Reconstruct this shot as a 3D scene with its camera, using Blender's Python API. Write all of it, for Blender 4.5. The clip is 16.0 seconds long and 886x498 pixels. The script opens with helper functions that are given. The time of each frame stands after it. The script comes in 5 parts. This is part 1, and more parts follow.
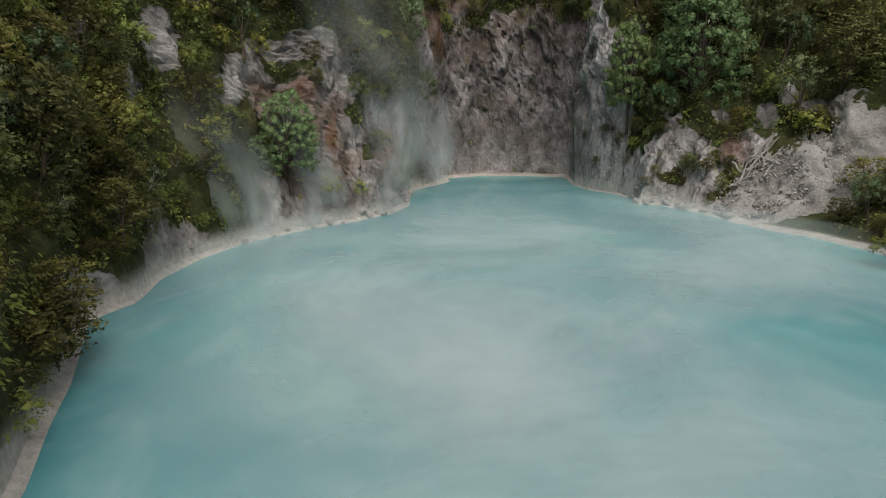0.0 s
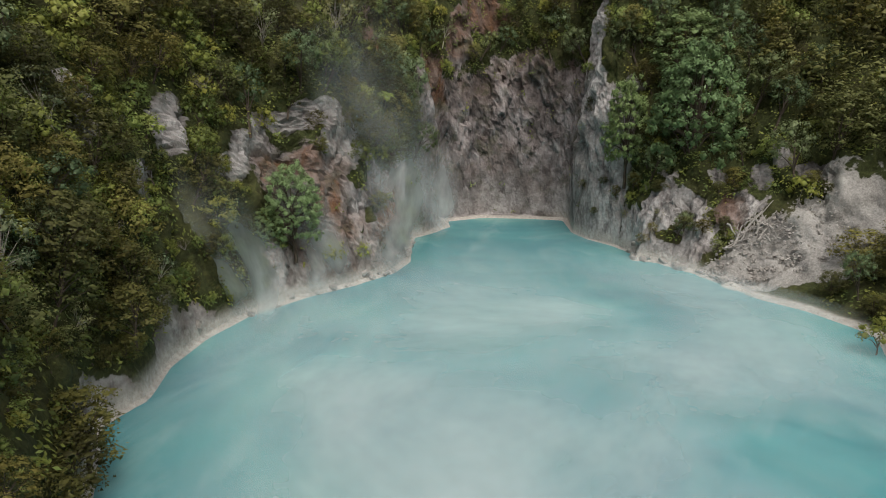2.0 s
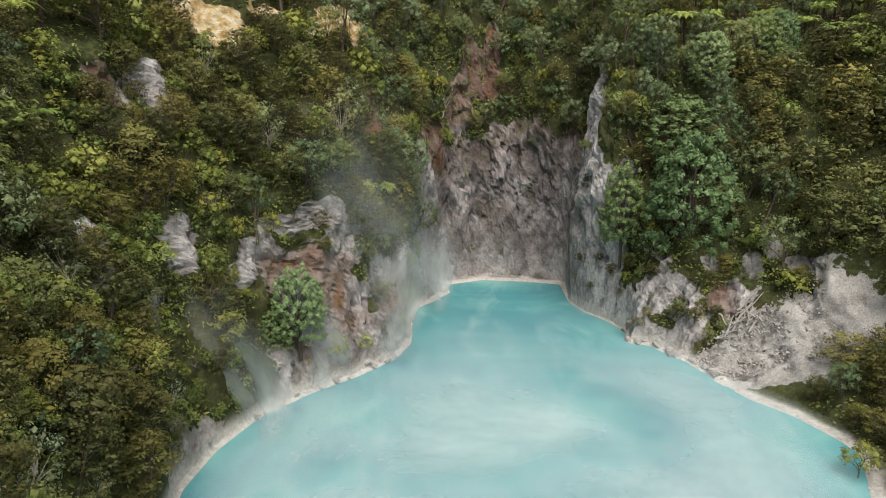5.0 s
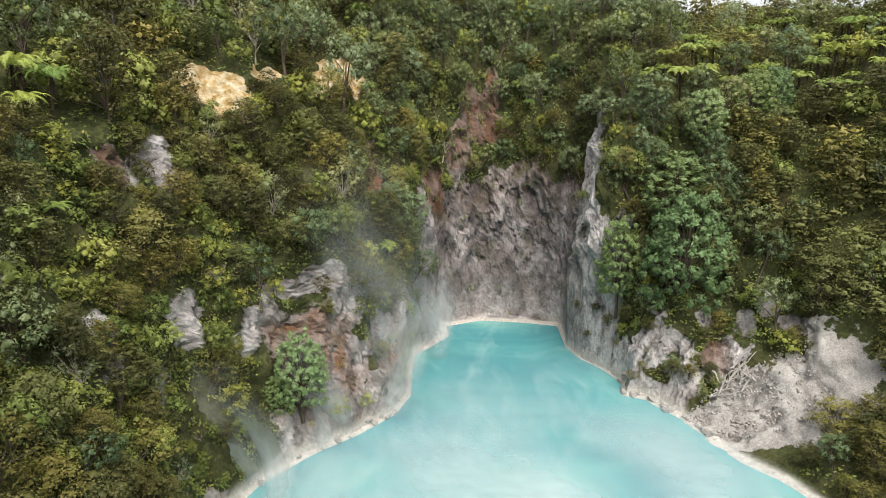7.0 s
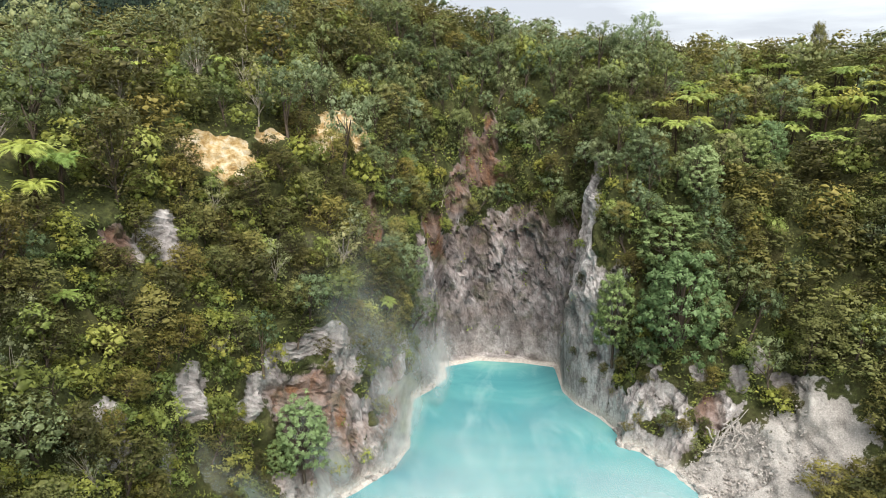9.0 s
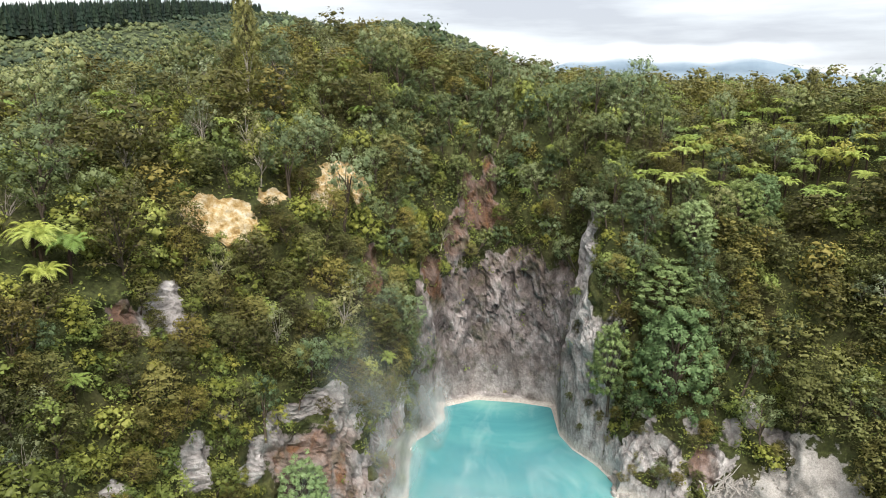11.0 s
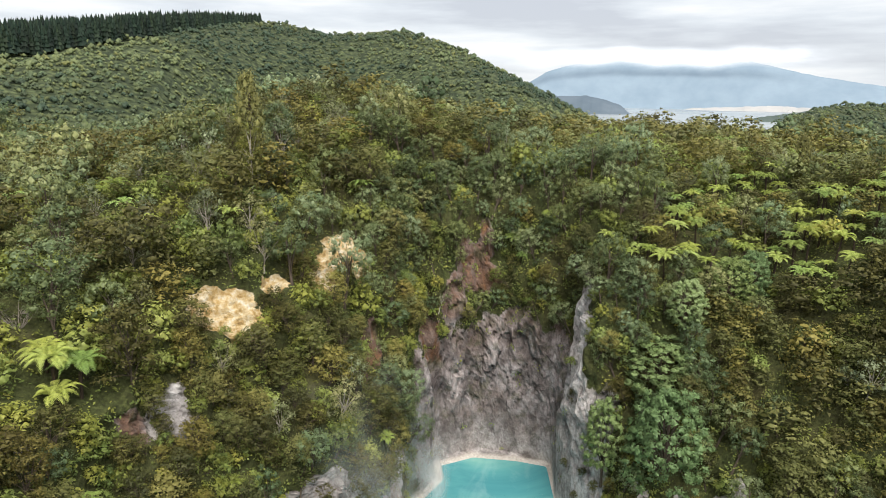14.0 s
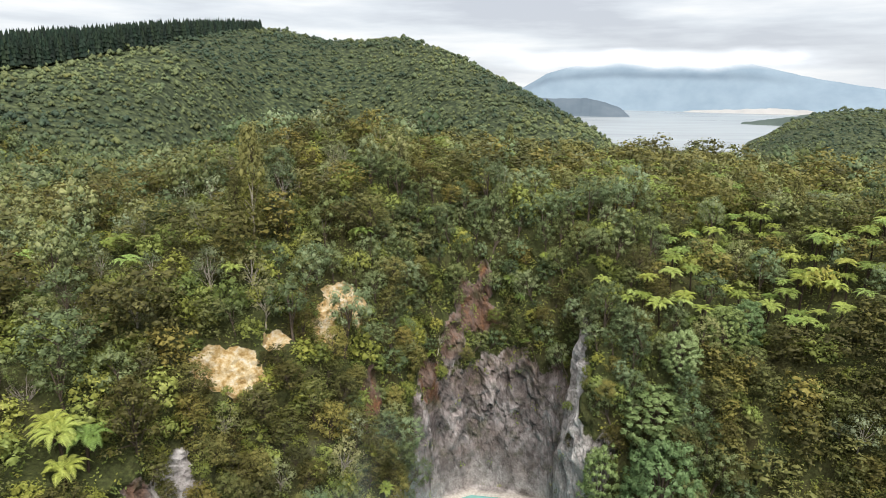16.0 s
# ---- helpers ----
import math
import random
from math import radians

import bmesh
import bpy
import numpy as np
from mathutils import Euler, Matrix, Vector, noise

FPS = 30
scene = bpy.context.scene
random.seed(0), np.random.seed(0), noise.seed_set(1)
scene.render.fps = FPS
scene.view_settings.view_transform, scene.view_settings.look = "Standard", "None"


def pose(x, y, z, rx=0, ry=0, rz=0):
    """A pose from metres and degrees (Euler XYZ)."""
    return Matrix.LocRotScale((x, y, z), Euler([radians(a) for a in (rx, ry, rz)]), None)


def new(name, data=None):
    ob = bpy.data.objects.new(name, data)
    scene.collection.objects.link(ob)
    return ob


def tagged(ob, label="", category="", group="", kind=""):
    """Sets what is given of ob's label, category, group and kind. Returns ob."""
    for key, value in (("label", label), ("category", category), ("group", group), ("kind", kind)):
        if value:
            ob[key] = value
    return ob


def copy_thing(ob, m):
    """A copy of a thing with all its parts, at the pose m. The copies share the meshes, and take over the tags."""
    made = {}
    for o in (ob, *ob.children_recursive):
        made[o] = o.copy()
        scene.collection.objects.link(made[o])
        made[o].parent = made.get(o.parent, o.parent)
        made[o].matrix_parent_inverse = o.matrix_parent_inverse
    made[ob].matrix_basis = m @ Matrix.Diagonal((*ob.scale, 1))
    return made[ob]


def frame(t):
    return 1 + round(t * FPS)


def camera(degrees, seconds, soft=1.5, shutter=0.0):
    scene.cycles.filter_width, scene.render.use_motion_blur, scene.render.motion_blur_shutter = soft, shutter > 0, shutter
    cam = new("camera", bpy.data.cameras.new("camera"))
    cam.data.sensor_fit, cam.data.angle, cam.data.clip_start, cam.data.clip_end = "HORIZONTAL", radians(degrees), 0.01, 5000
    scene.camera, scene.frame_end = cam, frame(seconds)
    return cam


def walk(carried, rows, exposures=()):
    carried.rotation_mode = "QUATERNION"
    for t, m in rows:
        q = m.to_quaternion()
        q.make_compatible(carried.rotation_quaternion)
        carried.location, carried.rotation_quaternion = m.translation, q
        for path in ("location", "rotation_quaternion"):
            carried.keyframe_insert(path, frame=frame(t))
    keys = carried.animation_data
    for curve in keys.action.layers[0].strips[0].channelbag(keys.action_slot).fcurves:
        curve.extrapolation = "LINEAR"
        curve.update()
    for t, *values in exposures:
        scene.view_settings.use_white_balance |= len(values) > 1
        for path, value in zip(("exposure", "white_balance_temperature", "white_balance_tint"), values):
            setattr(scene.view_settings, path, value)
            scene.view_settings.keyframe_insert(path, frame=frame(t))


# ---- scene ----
cam = camera(68.73, 16.0, 0.9)
# seconds, x, y, z, yaw, pitch, roll
ROWS = [
    (0.0, 0.000, 0.000, 15.157, 0.000, -13.790, 0.516),
    (1.0, -0.091, 0.135, 19.118, -0.031, -13.844, 0.472),
    (2.0, -0.174, 0.272, 23.079, -0.063, -13.886, 0.411),
    (3.0, -0.249, 0.409, 27.042, -0.096, -13.918, 0.335),
    (4.0, -0.317, 0.546, 31.008, -0.129, -13.941, 0.247),
    (5.0, -0.378, 0.685, 34.978, -0.162, -13.955, 0.149),
    (6.0, -0.430, 0.824, 38.954, -0.193, -13.961, 0.043),
    (7.0, -0.476, 0.964, 42.936, -0.224, -13.960, -0.067),
    (8.0, -0.513, 1.105, 46.925, -0.253, -13.954, -0.179),
    (9.0, -0.543, 1.246, 50.923, -0.280, -13.943, -0.291),
    (10.0, -0.565, 1.389, 54.931, -0.304, -13.928, -0.400),
    (11.0, -0.580, 1.532, 58.951, -0.325, -13.910, -0.504),
    (12.0, -0.587, 1.676, 62.983, -0.343, -13.890, -0.600),
    (13.0, -0.587, 1.820, 67.028, -0.357, -13.869, -0.686),
    (14.0, -0.578, 1.966, 71.088, -0.366, -13.848, -0.759),
    (15.0, -0.563, 2.112, 75.164, -0.371, -13.828, -0.817),
    (16.0, -0.539, 2.259, 79.257, -0.370, -13.810, -0.857),
]
EXPOSURES = [(0.0, -0.56), (2.0, -0.33), (4.0, -0.03), (7.0, 0.47), (9.0, 0.60), (12.0, 0.50), (16.0, 0.38)]
walk(cam, [(t, pose(x, y, z, 90 + pitch, roll, yaw)) for t, x, y, z, yaw, pitch, roll in ROWS], EXPOSURES)

# ---- light ----
SUN_UP, SUN_TURN = 58.0, 165.0
world = bpy.data.worlds.new("overcast_sky")
scene.world = world
world.use_nodes = True
wn, wl = world.node_tree.nodes, world.node_tree.links
wn.clear()


def wnode(kind, **values):
    n = wn.new(kind)
    for k, v in values.items():
        n.inputs[k].default_value = v
    return n


sky = wn.new("ShaderNodeTexSky")
sky.sky_type, sky.sun_disc = "NISHITA", False
sky.sun_elevation, sky.sun_rotation = radians(SUN_UP), radians(SUN_TURN)
skyb = wnode("ShaderNodeBackground", Strength=0.08)
wl.new(sky.outputs[0], skyb.inputs["Color"])
tc = wn.new("ShaderNodeTexCoord")
mp = wn.new("ShaderNodeMapping")
mp.inputs["Scale"].default_value = (1.5, 1.5, 11.0)
wl.new(tc.outputs["Generated"], mp.inputs["Vector"])
cl = wnode("ShaderNodeTexNoise", Scale=1.9, Detail=8.0, Roughness=0.52)
wl.new(mp.outputs[0], cl.inputs["Vector"])
cr = wn.new("ShaderNodeValToRGB")
cr.color_ramp.elements[0].position, cr.color_ramp.elements[0].color = 0.38, (0.60, 0.63, 0.69, 1)
cr.color_ramp.elements[1].position, cr.color_ramp.elements[1].color = 0.62, (0.98, 0.99, 1.0, 1)
e = cr.color_ramp.elements.new(0.49)
e.color = (0.76, 0.80, 0.85, 1)
wl.new(cl.outputs["Fac"], cr.inputs["Fac"])
clb = wnode("ShaderNodeBackground", Strength=0.86)
wl.new(cr.outputs[0], clb.inputs["Color"])
wmix = wnode("ShaderNodeMixShader", Fac=0.88)
wl.new(skyb.outputs[0], wmix.inputs[1])
wl.new(clb.outputs[0], wmix.inputs[2])
wout = wn.new("ShaderNodeOutputWorld")
wl.new(wmix.outputs[0], wout.inputs["Surface"])
sun = new("sun", bpy.data.lights.new("sun", "SUN"))
sun.data.energy, sun.data.angle, sun.data.color = 4.2, radians(40), (1.0, 0.95, 0.87)
sun.matrix_world = pose(0, 0, 300, 90 - SUN_UP, 0, 180 - SUN_TURN)

# ---- materials ----


class Mat:
    """A node material with short helpers."""

    def __init__(self, name):
        self.m = bpy.data.materials.new(name)
        self.m.use_nodes = True
        self.n, self.l = self.m.node_tree.nodes, self.m.node_tree.links
        self.b = self.n["Principled BSDF"]
        self.out = self.n["Material Output"]

    def node(self, kind, **values):
        n = self.n.new(kind)
        for k, v in values.items():
            n.inputs[k].default_value = v
        return n

    def link(self, a, b):
        self.l.new(a, b)

    def coords(self, kind="Object", scale=(1, 1, 1)):
        t = self.n.new("ShaderNodeTexCoord")
        m = self.node("ShaderNodeMapping", Scale=scale)
        self.link(t.outputs[kind], m.inputs["Vector"])
        return m.outputs[0]

    def noise(self, vec, scale, detail=5.0, rough=0.55, dist=0.0):
        n = self.node("ShaderNodeTexNoise", Scale=scale, Detail=detail, Roughness=rough, Distortion=dist)
        self.link(vec, n.inputs["Vector"])
        return n.outputs["Fac"]

    def ramp(self, fac, *stops):
        r = self.n.new("ShaderNodeValToRGB")
        els = r.color_ramp.elements
        while len(els) < len(stops):
            els.new(0.5)
        for el, (p, c) in zip(els, stops):
            el.position = p
            el.color = (*c, 1) if len(c) == 3 else c
        self.link(fac, r.inputs["Fac"])
        return r.outputs[0]

    def mix(self, fac, a, b, mode="MIX"):
        n = self.n.new("ShaderNodeMix")
        n.data_type, n.blend_type = "RGBA", mode
        for sock, v in ((n.inputs[0], fac), (n.inputs[6], a), (n.inputs[7], b)):
            if isinstance(v, (int, float)):
                sock.default_value = v
            elif isinstance(v, tuple):
                sock.default_value = (*v, 1)
            else:
                self.link(v, sock)
        return n.outputs[2]

    def math(self, op, a, b=0.0, clamp=False):
        n = self.n.new("ShaderNodeMath")
        n.operation, n.use_clamp = op, clamp
        for sock, v in ((n.inputs[0], a), (n.inputs[1], b)):
            if isinstance(v, (int, float)):
                sock.default_value = v
            else:
                self.link(v, sock)
        return n.outputs[0]

    def attr(self, name):
        a = self.n.new("ShaderNodeAttribute")
        a.attribute_name = name
        return a.outputs["Fac"]

    def bump(self, height, strength=0.5, distance=0.1):
        b = self.node("ShaderNodeBump", Strength=strength, Distance=distance)
        self.link(height, b.inputs["Height"])
        self.link(b.outputs[0], self.b.inputs["Normal"])

    def base(self, colour, rough=0.8, spec=0.3):
        if isinstance(colour, tuple):
            self.b.inputs["Base Color"].default_value = (*colour, 1)
        else:
            self.link(colour, self.b.inputs["Base Color"])
        self.b.inputs["Roughness"].default_value = rough
        self.b.inputs["Specular IOR Level"].default_value = spec
        return self.m


def leaf_material(name, dark, mid, light, gloss=0.5, passing=0.22, by_hue=False):
    """Leaves: tone and hue by tree, tone by single leaf, with some light passing through."""
    m = Mat(name)
    if by_hue:
        tree = m.attr("hue")
    else:
        tree = m.n.new("ShaderNodeObjectInfo").outputs["Random"]
    leaf = m.n.new("ShaderNodeNewGeometry").outputs["Random Per Island"]
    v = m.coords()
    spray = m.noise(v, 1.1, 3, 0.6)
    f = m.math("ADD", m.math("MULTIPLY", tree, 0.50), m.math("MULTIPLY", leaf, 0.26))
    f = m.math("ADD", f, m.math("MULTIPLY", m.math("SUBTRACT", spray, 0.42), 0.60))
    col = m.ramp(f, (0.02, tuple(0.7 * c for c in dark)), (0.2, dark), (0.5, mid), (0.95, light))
    turn = m.math("FRACT", m.math("MULTIPLY", tree, 7.31))
    col = m.mix(1.0, col, m.ramp(turn, (0.0, (0.86, 1.0, 1.08)), (0.45, (1.0, 1.0, 1.0)), (0.8, (1.07, 1.03, 0.84)), (1.0, (1.13, 1.0, 0.82))), "MULTIPLY")
    m.base(col, gloss, 0.25)
    tr = m.node("ShaderNodeBsdfTranslucent")
    m.link(m.mix(0.35, col, light), tr.inputs["Color"])
    mx = m.node("ShaderNodeMixShader", Fac=passing)
    m.link(m.b.outputs[0], mx.inputs[1])
    m.link(tr.outputs[0], mx.inputs[2])
    m.link(mx.outputs[0], m.out.inputs["Surface"])
    return m.m


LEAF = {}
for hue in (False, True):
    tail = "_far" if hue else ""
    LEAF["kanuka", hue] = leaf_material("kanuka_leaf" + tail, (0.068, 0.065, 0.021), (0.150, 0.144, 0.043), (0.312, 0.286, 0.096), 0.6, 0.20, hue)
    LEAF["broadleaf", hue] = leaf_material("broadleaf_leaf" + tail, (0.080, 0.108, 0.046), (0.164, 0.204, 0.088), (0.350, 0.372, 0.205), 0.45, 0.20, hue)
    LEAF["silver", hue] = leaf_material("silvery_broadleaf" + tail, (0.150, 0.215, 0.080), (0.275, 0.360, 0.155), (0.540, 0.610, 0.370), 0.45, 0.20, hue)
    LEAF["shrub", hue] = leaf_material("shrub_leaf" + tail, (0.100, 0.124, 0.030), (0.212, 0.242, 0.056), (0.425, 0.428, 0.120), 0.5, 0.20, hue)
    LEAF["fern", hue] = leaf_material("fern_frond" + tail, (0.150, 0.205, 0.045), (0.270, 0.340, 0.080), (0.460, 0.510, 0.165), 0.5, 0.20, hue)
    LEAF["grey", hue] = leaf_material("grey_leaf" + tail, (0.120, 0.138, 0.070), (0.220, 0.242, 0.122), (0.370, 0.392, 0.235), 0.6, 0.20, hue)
# bluer than the near leaves: distance haze put into the colour
LEAF["hill", True] = leaf_material("hazed_hill_forest_leaf", (0.050, 0.070, 0.040), (0.100, 0.124, 0.058), (0.200, 0.222, 0.090), 0.6, 0.1, True)
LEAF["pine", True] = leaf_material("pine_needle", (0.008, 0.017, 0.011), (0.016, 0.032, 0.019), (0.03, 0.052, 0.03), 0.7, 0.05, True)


def bark_material(name, a, b):
    m = Mat(name)
    v = m.coords(scale=(3, 3, 0.8))
    n = m.noise(v, 3.0, 6)
    m.bump(n, 0.6, 0.05)
    return m.base(m.ramp(n, (0.3, a), (0.7, b)), 0.9, 0.2)


BARK = bark_material("bark", (0.045, 0.035, 0.026), (0.14, 0.11, 0.085))
PALE_BARK = bark_material("pale_bark", (0.22, 0.19, 0.16), (0.45, 0.41, 0.36))
FERN_BARK = bark_material("fern_trunk_fibre", (0.018, 0.013, 0.010), (0.07, 0.05, 0.035))


def ground_material():
    """Rock, soil with low plants, clay and rubble, by where the surface is bare and how steep it is."""
    m = Mat("crater_ground")
    v = m.coords()
    tall = m.coords(scale=(1, 1, 0.5))
    big = m.noise(v, 0.09, 4)
    fray = m.math("MULTIPLY", m.math("SUBTRACT", m.noise(v, 1.1, 7, 0.72), 0.5), 1.5)

    def edge_of(name):
        return m.ramp(m.math("ADD", m.attr(name), m.math("MULTIPLY", fray, m.ramp(m.attr(name), (0.02, (0, 0, 0)), (0.2, (1, 1, 1))))), (0.40, (0, 0, 0)), (0.56, (1, 1, 1)))

    slant = m.node("ShaderNodeMapping", Rotation=(0.35, 0.65, 0.3), Scale=(1, 1, 0.62))
    m.link(m.n.new("ShaderNodeTexCoord").outputs["Object"], slant.inputs["Vector"])
    streak = m.noise(slant.outputs[0], 0.30, 9, 0.60, 0.5)
    patchy = m.noise(v, 0.16, 4, 0.5, 0.6)
    streak = m.math("ADD", streak, m.math("MULTIPLY", m.math("SUBTRACT", patchy, 0.5), 0.55))
    warp = m.node("ShaderNodeTexNoise", Scale=0.8, Detail=5.0)
    m.link(slant.outputs[0], warp.inputs["Vector"])
    bent = m.mix(0.22, slant.outputs[0], warp.outputs["Color"], "ADD")
    block = m.node("ShaderNodeTexVoronoi", Scale=0.42)
    chip = m.node("ShaderNodeTexVoronoi", Scale=1.5)
    for c in (block, chip):
        m.link(bent, c.inputs["Vector"])
    grey = m.n.new("ShaderNodeRGBToBW")
    m.link(block.outputs["Color"], grey.inputs[0])
    grey2 = m.n.new("ShaderNodeRGBToBW")
    m.link(chip.outputs["Color"], grey2.inputs[0])
    faces = m.math("ADD", m.math("MULTIPLY", m.math("SUBTRACT", grey.outputs[0], 0.5), 0.20), m.math("MULTIPLY", m.math("SUBTRACT", grey2.outputs[0], 0.5), 0.20))
    streak = m.math("ADD", streak, faces)
    joint = m.math("ADD", m.math("MULTIPLY", block.outputs["Distance"], 0.6), m.math("MULTIPLY", chip.outputs["Distance"], 0.4))
    fine = m.noise(v, 2.2, 7, 0.65)
    mid = m.noise(tall, 0.22, 6, 0.6, 1.2)
    rock = m.ramp(streak, (0.24, (0.050, 0.040, 0.040)), (0.38, (0.118, 0.098, 0.098)), (0.52, (0.208, 0.180, 0.180)), (0.66, (0.310, 0.280, 0.280)), (0.82, (0.54, 0.515, 0.51)))
    rock = m.mix(m.ramp(m.attr("pale"), (0.0, (0, 0, 0)), (1.0, (0.90, 0.90, 0.90))), rock, m.ramp(m.math("ADD", m.math("MULTIPLY", fine, 0.5), m.math("MULTIPLY", patchy, 0.5)), (0.34, (0.25, 0.23, 0.222)), (0.44, (0.43, 0.405, 0.395)), (0.54, (0.56, 0.535, 0.525)), (0.64, (0.70, 0.675, 0.66))))
    warm = m.ramp(m.noise(v, 0.12, 5, 0.6, 0.8), (0.46, (0, 0, 0)), (0.62, (0.55, 0.55, 0.55)))
    rock = m.mix(m.math("MULTIPLY", warm, m.math("SUBTRACT", 1.0, m.math("MULTIPLY", m.attr("pale"), 0.7))), rock, m.ramp(fine, (0.3, (0.095, 0.066, 0.056)), (0.7, (0.26, 0.20, 0.175))))
    seam = m.ramp(m.noise(tall, 0.55, 8, 0.7, 0.3), (0.36, (0.75, 0.75, 0.75)), (0.46, (0, 0, 0)))
    rock = m.mix(seam, rock, m.mix(0.65, rock, (0.05, 0.042, 0.04)))
    rock = m.mix(1.0, rock, m.ramp(m.attr("slab"), (0.15, (0.70, 0.69, 0.68)), (0.5, (1.0, 1.0, 1.0)), (0.85, (1.22, 1.21, 1.20))), "MULTIPLY")
    rock = m.mix(m.math("MULTIPLY", m.attr("joint"), 0.45), rock, (0.055, 0.046, 0.044))
    orange = m.ramp(mid, (0.50, (0, 0, 0)), (0.64, (1, 1, 1)))
    orange = m.math("MULTIPLY", m.math("ADD", m.math("MULTIPLY", orange, 0.5), 0.5), m.attr("orange"), True)
    rock = m.mix(orange, rock, m.ramp(fine, (0.3, (0.10, 0.046, 0.024)), (0.7, (0.235, 0.125, 0.068))))
    soil = m.ramp(fine, (0.3, (0.025, 0.030, 0.012)), (0.55, (0.056, 0.065, 0.022)), (0.72, (0.105, 0.115, 0.036)))
    soil = m.mix(m.ramp(big, (0.45, (0, 0, 0)), (0.7, (0.35, 0.35, 0.35))), soil, (0.10, 0.068, 0.036))
    moss = m.math("MULTIPLY", m.ramp(m.noise(v, 0.33, 6, 0.65), (0.52, (0, 0, 0)), (0.62, (1, 1, 1))), 0.6)
    moss = m.math("MULTIPLY", moss, m.math("SUBTRACT", 1.0, m.attr("pale")), True)
    rock = m.mix(moss, rock, m.ramp(fine, (0.35, (0.03, 0.04, 0.016)), (0.65, (0.09, 0.085, 0.04))))
    clay = m.ramp(m.noise(v, 0.9, 7, 0.7), (0.30, (0.17, 0.105, 0.045)), (0.43, (0.36, 0.245, 0.10)), (0.54, (0.50, 0.40, 0.24)), (0.66, (0.58, 0.54, 0.45)))
    grit = m.math("ADD", m.math("MULTIPLY", m.noise(v, 4.5, 4, 0.7), 0.6), m.math("MULTIPLY", m.noise(v, 0.35, 4), 0.4))
    rubble = m.ramp(grit, (0.36, (0.19, 0.177, 0.166)), (0.5, (0.315, 0.298, 0.28)), (0.64, (0.44, 0.42, 0.395)))
    col = m.mix(edge_of("bare"), soil, rock)
    col = m.mix(edge_of("scree"), col, rubble)
    col = m.mix(edge_of("clay"), col, clay)
    rim = m.ramp(fine, (0.3, (0.36, 0.32, 0.285)), (0.7, (0.58, 0.545, 0.50)))
    col = m.mix(m.attr("rim"), col, rim)
    # crown pattern: shade between far crowns is painted as darker cell edges
    crown = m.node("ShaderNodeTexVoronoi", Scale=0.19, Randomness=1.0)
    m.link(m.mix(0.6, v, warp.outputs["Color"], "ADD"), crown.inputs["Vector"])
    dome = m.math("SUBTRACT", 0.75, crown.outputs["Distance"])
    leafy = m.math("ADD", m.math("MULTIPLY", m.noise(v, 0.16, 7, 0.75), 0.7), m.math("MULTIPLY", dome, 0.5))
    # these greens are shifted to blue as painted distance haze
    forest = m.ramp(leafy, (0.36, (0.026, 0.036, 0.018)), (0.52, (0.056, 0.071, 0.034)), (0.68, (0.098, 0.118, 0.052)))
    col = m.mix(m.attr("far"), col, forest)
    h = m.math("ADD", m.math("SUBTRACT", streak, m.math("MULTIPLY", joint, 0.4)), m.math("MULTIPLY", seam, -0.25))
    h = m.math("MULTIPLY", h, m.math("SUBTRACT", 1.0, m.math("MULTIPLY", m.attr("scree"), 0.85)))
    h = m.math("ADD", h, m.math("MULTIPLY", fine, 0.55))
    h = m.math("ADD", h, m.math("MULTIPLY", m.math("MULTIPLY", dome, m.attr("far")), 2.5))
    m.bump(h, 0.85, 0.5)
    return m.base(col, 0.9, 0.2)


def water_material():
    """Milky turquoise water: its colour drifts slowly, its surface is lightly rippled."""
    m = Mat("milky_turquoise_water")
    v = m.coords()
    drift = m.noise(v, 0.035, 5, 0.55, 1.5)
    # pale wisps: milky water, and the haze above it put into the colour
    haze_wisp = m.noise(m.coords(scale=(1, 0.55, 1)), 0.10, 6, 0.6, 2.0)
    col = m.ramp(drift, (0.34, (0.040, 0.195, 0.235)), (0.55, (0.088, 0.288, 0.298)), (0.70, (0.160, 0.370, 0.335)))
    col = m.mix(m.ramp(haze_wisp, (0.48, (0, 0, 0)), (0.75, (0.35, 0.35, 0.35))), col, (0.36, 0.51, 0.50))
    ripple = m.noise(v, 1.3, 4, 0.55)
    m.bump(ripple, 0.10, 0.10)
    m.b.inputs["IOR"].default_value = 1.33
    return m.base(col, 0.22, 0.5)


def far_water_material():
    m = Mat("grey_lake_water")
    v = m.coords(scale=(0.2, 1, 1))
    col = m.ramp(m.noise(v, 0.01, 4), (0.3, (0.24, 0.265, 0.28)), (0.7, (0.32, 0.35, 0.36)))
    m.bump(m.noise(v, 0.2, 3), 0.1, 0.3)
    return m.base(col, 0.25, 0.5)


def painted_haze_material(name, a, b, glow):
    """Far ridges: the veil of air is put into their colour and a glow."""
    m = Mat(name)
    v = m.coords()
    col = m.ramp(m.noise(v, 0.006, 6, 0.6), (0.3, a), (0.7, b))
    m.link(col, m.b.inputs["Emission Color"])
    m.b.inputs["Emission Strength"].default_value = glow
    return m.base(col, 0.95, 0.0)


def stone_material(name, a, b, c):
    m = Mat(name)
    v = m.coords()
    s = m.noise(v, 1.1, 8, 0.65, 0.4)
    r = m.n.new("ShaderNodeObjectInfo").outputs["Random"]
    col = m.ramp(s, (0.32, a), (0.5, b), (0.68, c))
    col = m.mix(m.math("MULTIPLY", r, 0.35), col, m.mix(0.5, col, (0.2, 0.16, 0.13)))
    m.bump(m.math("ADD", s, m.math("MULTIPLY", m.noise(v, 6, 4), 0.4)), 0.8, 0.15)
    return m.base(col, 0.9, 0.2)


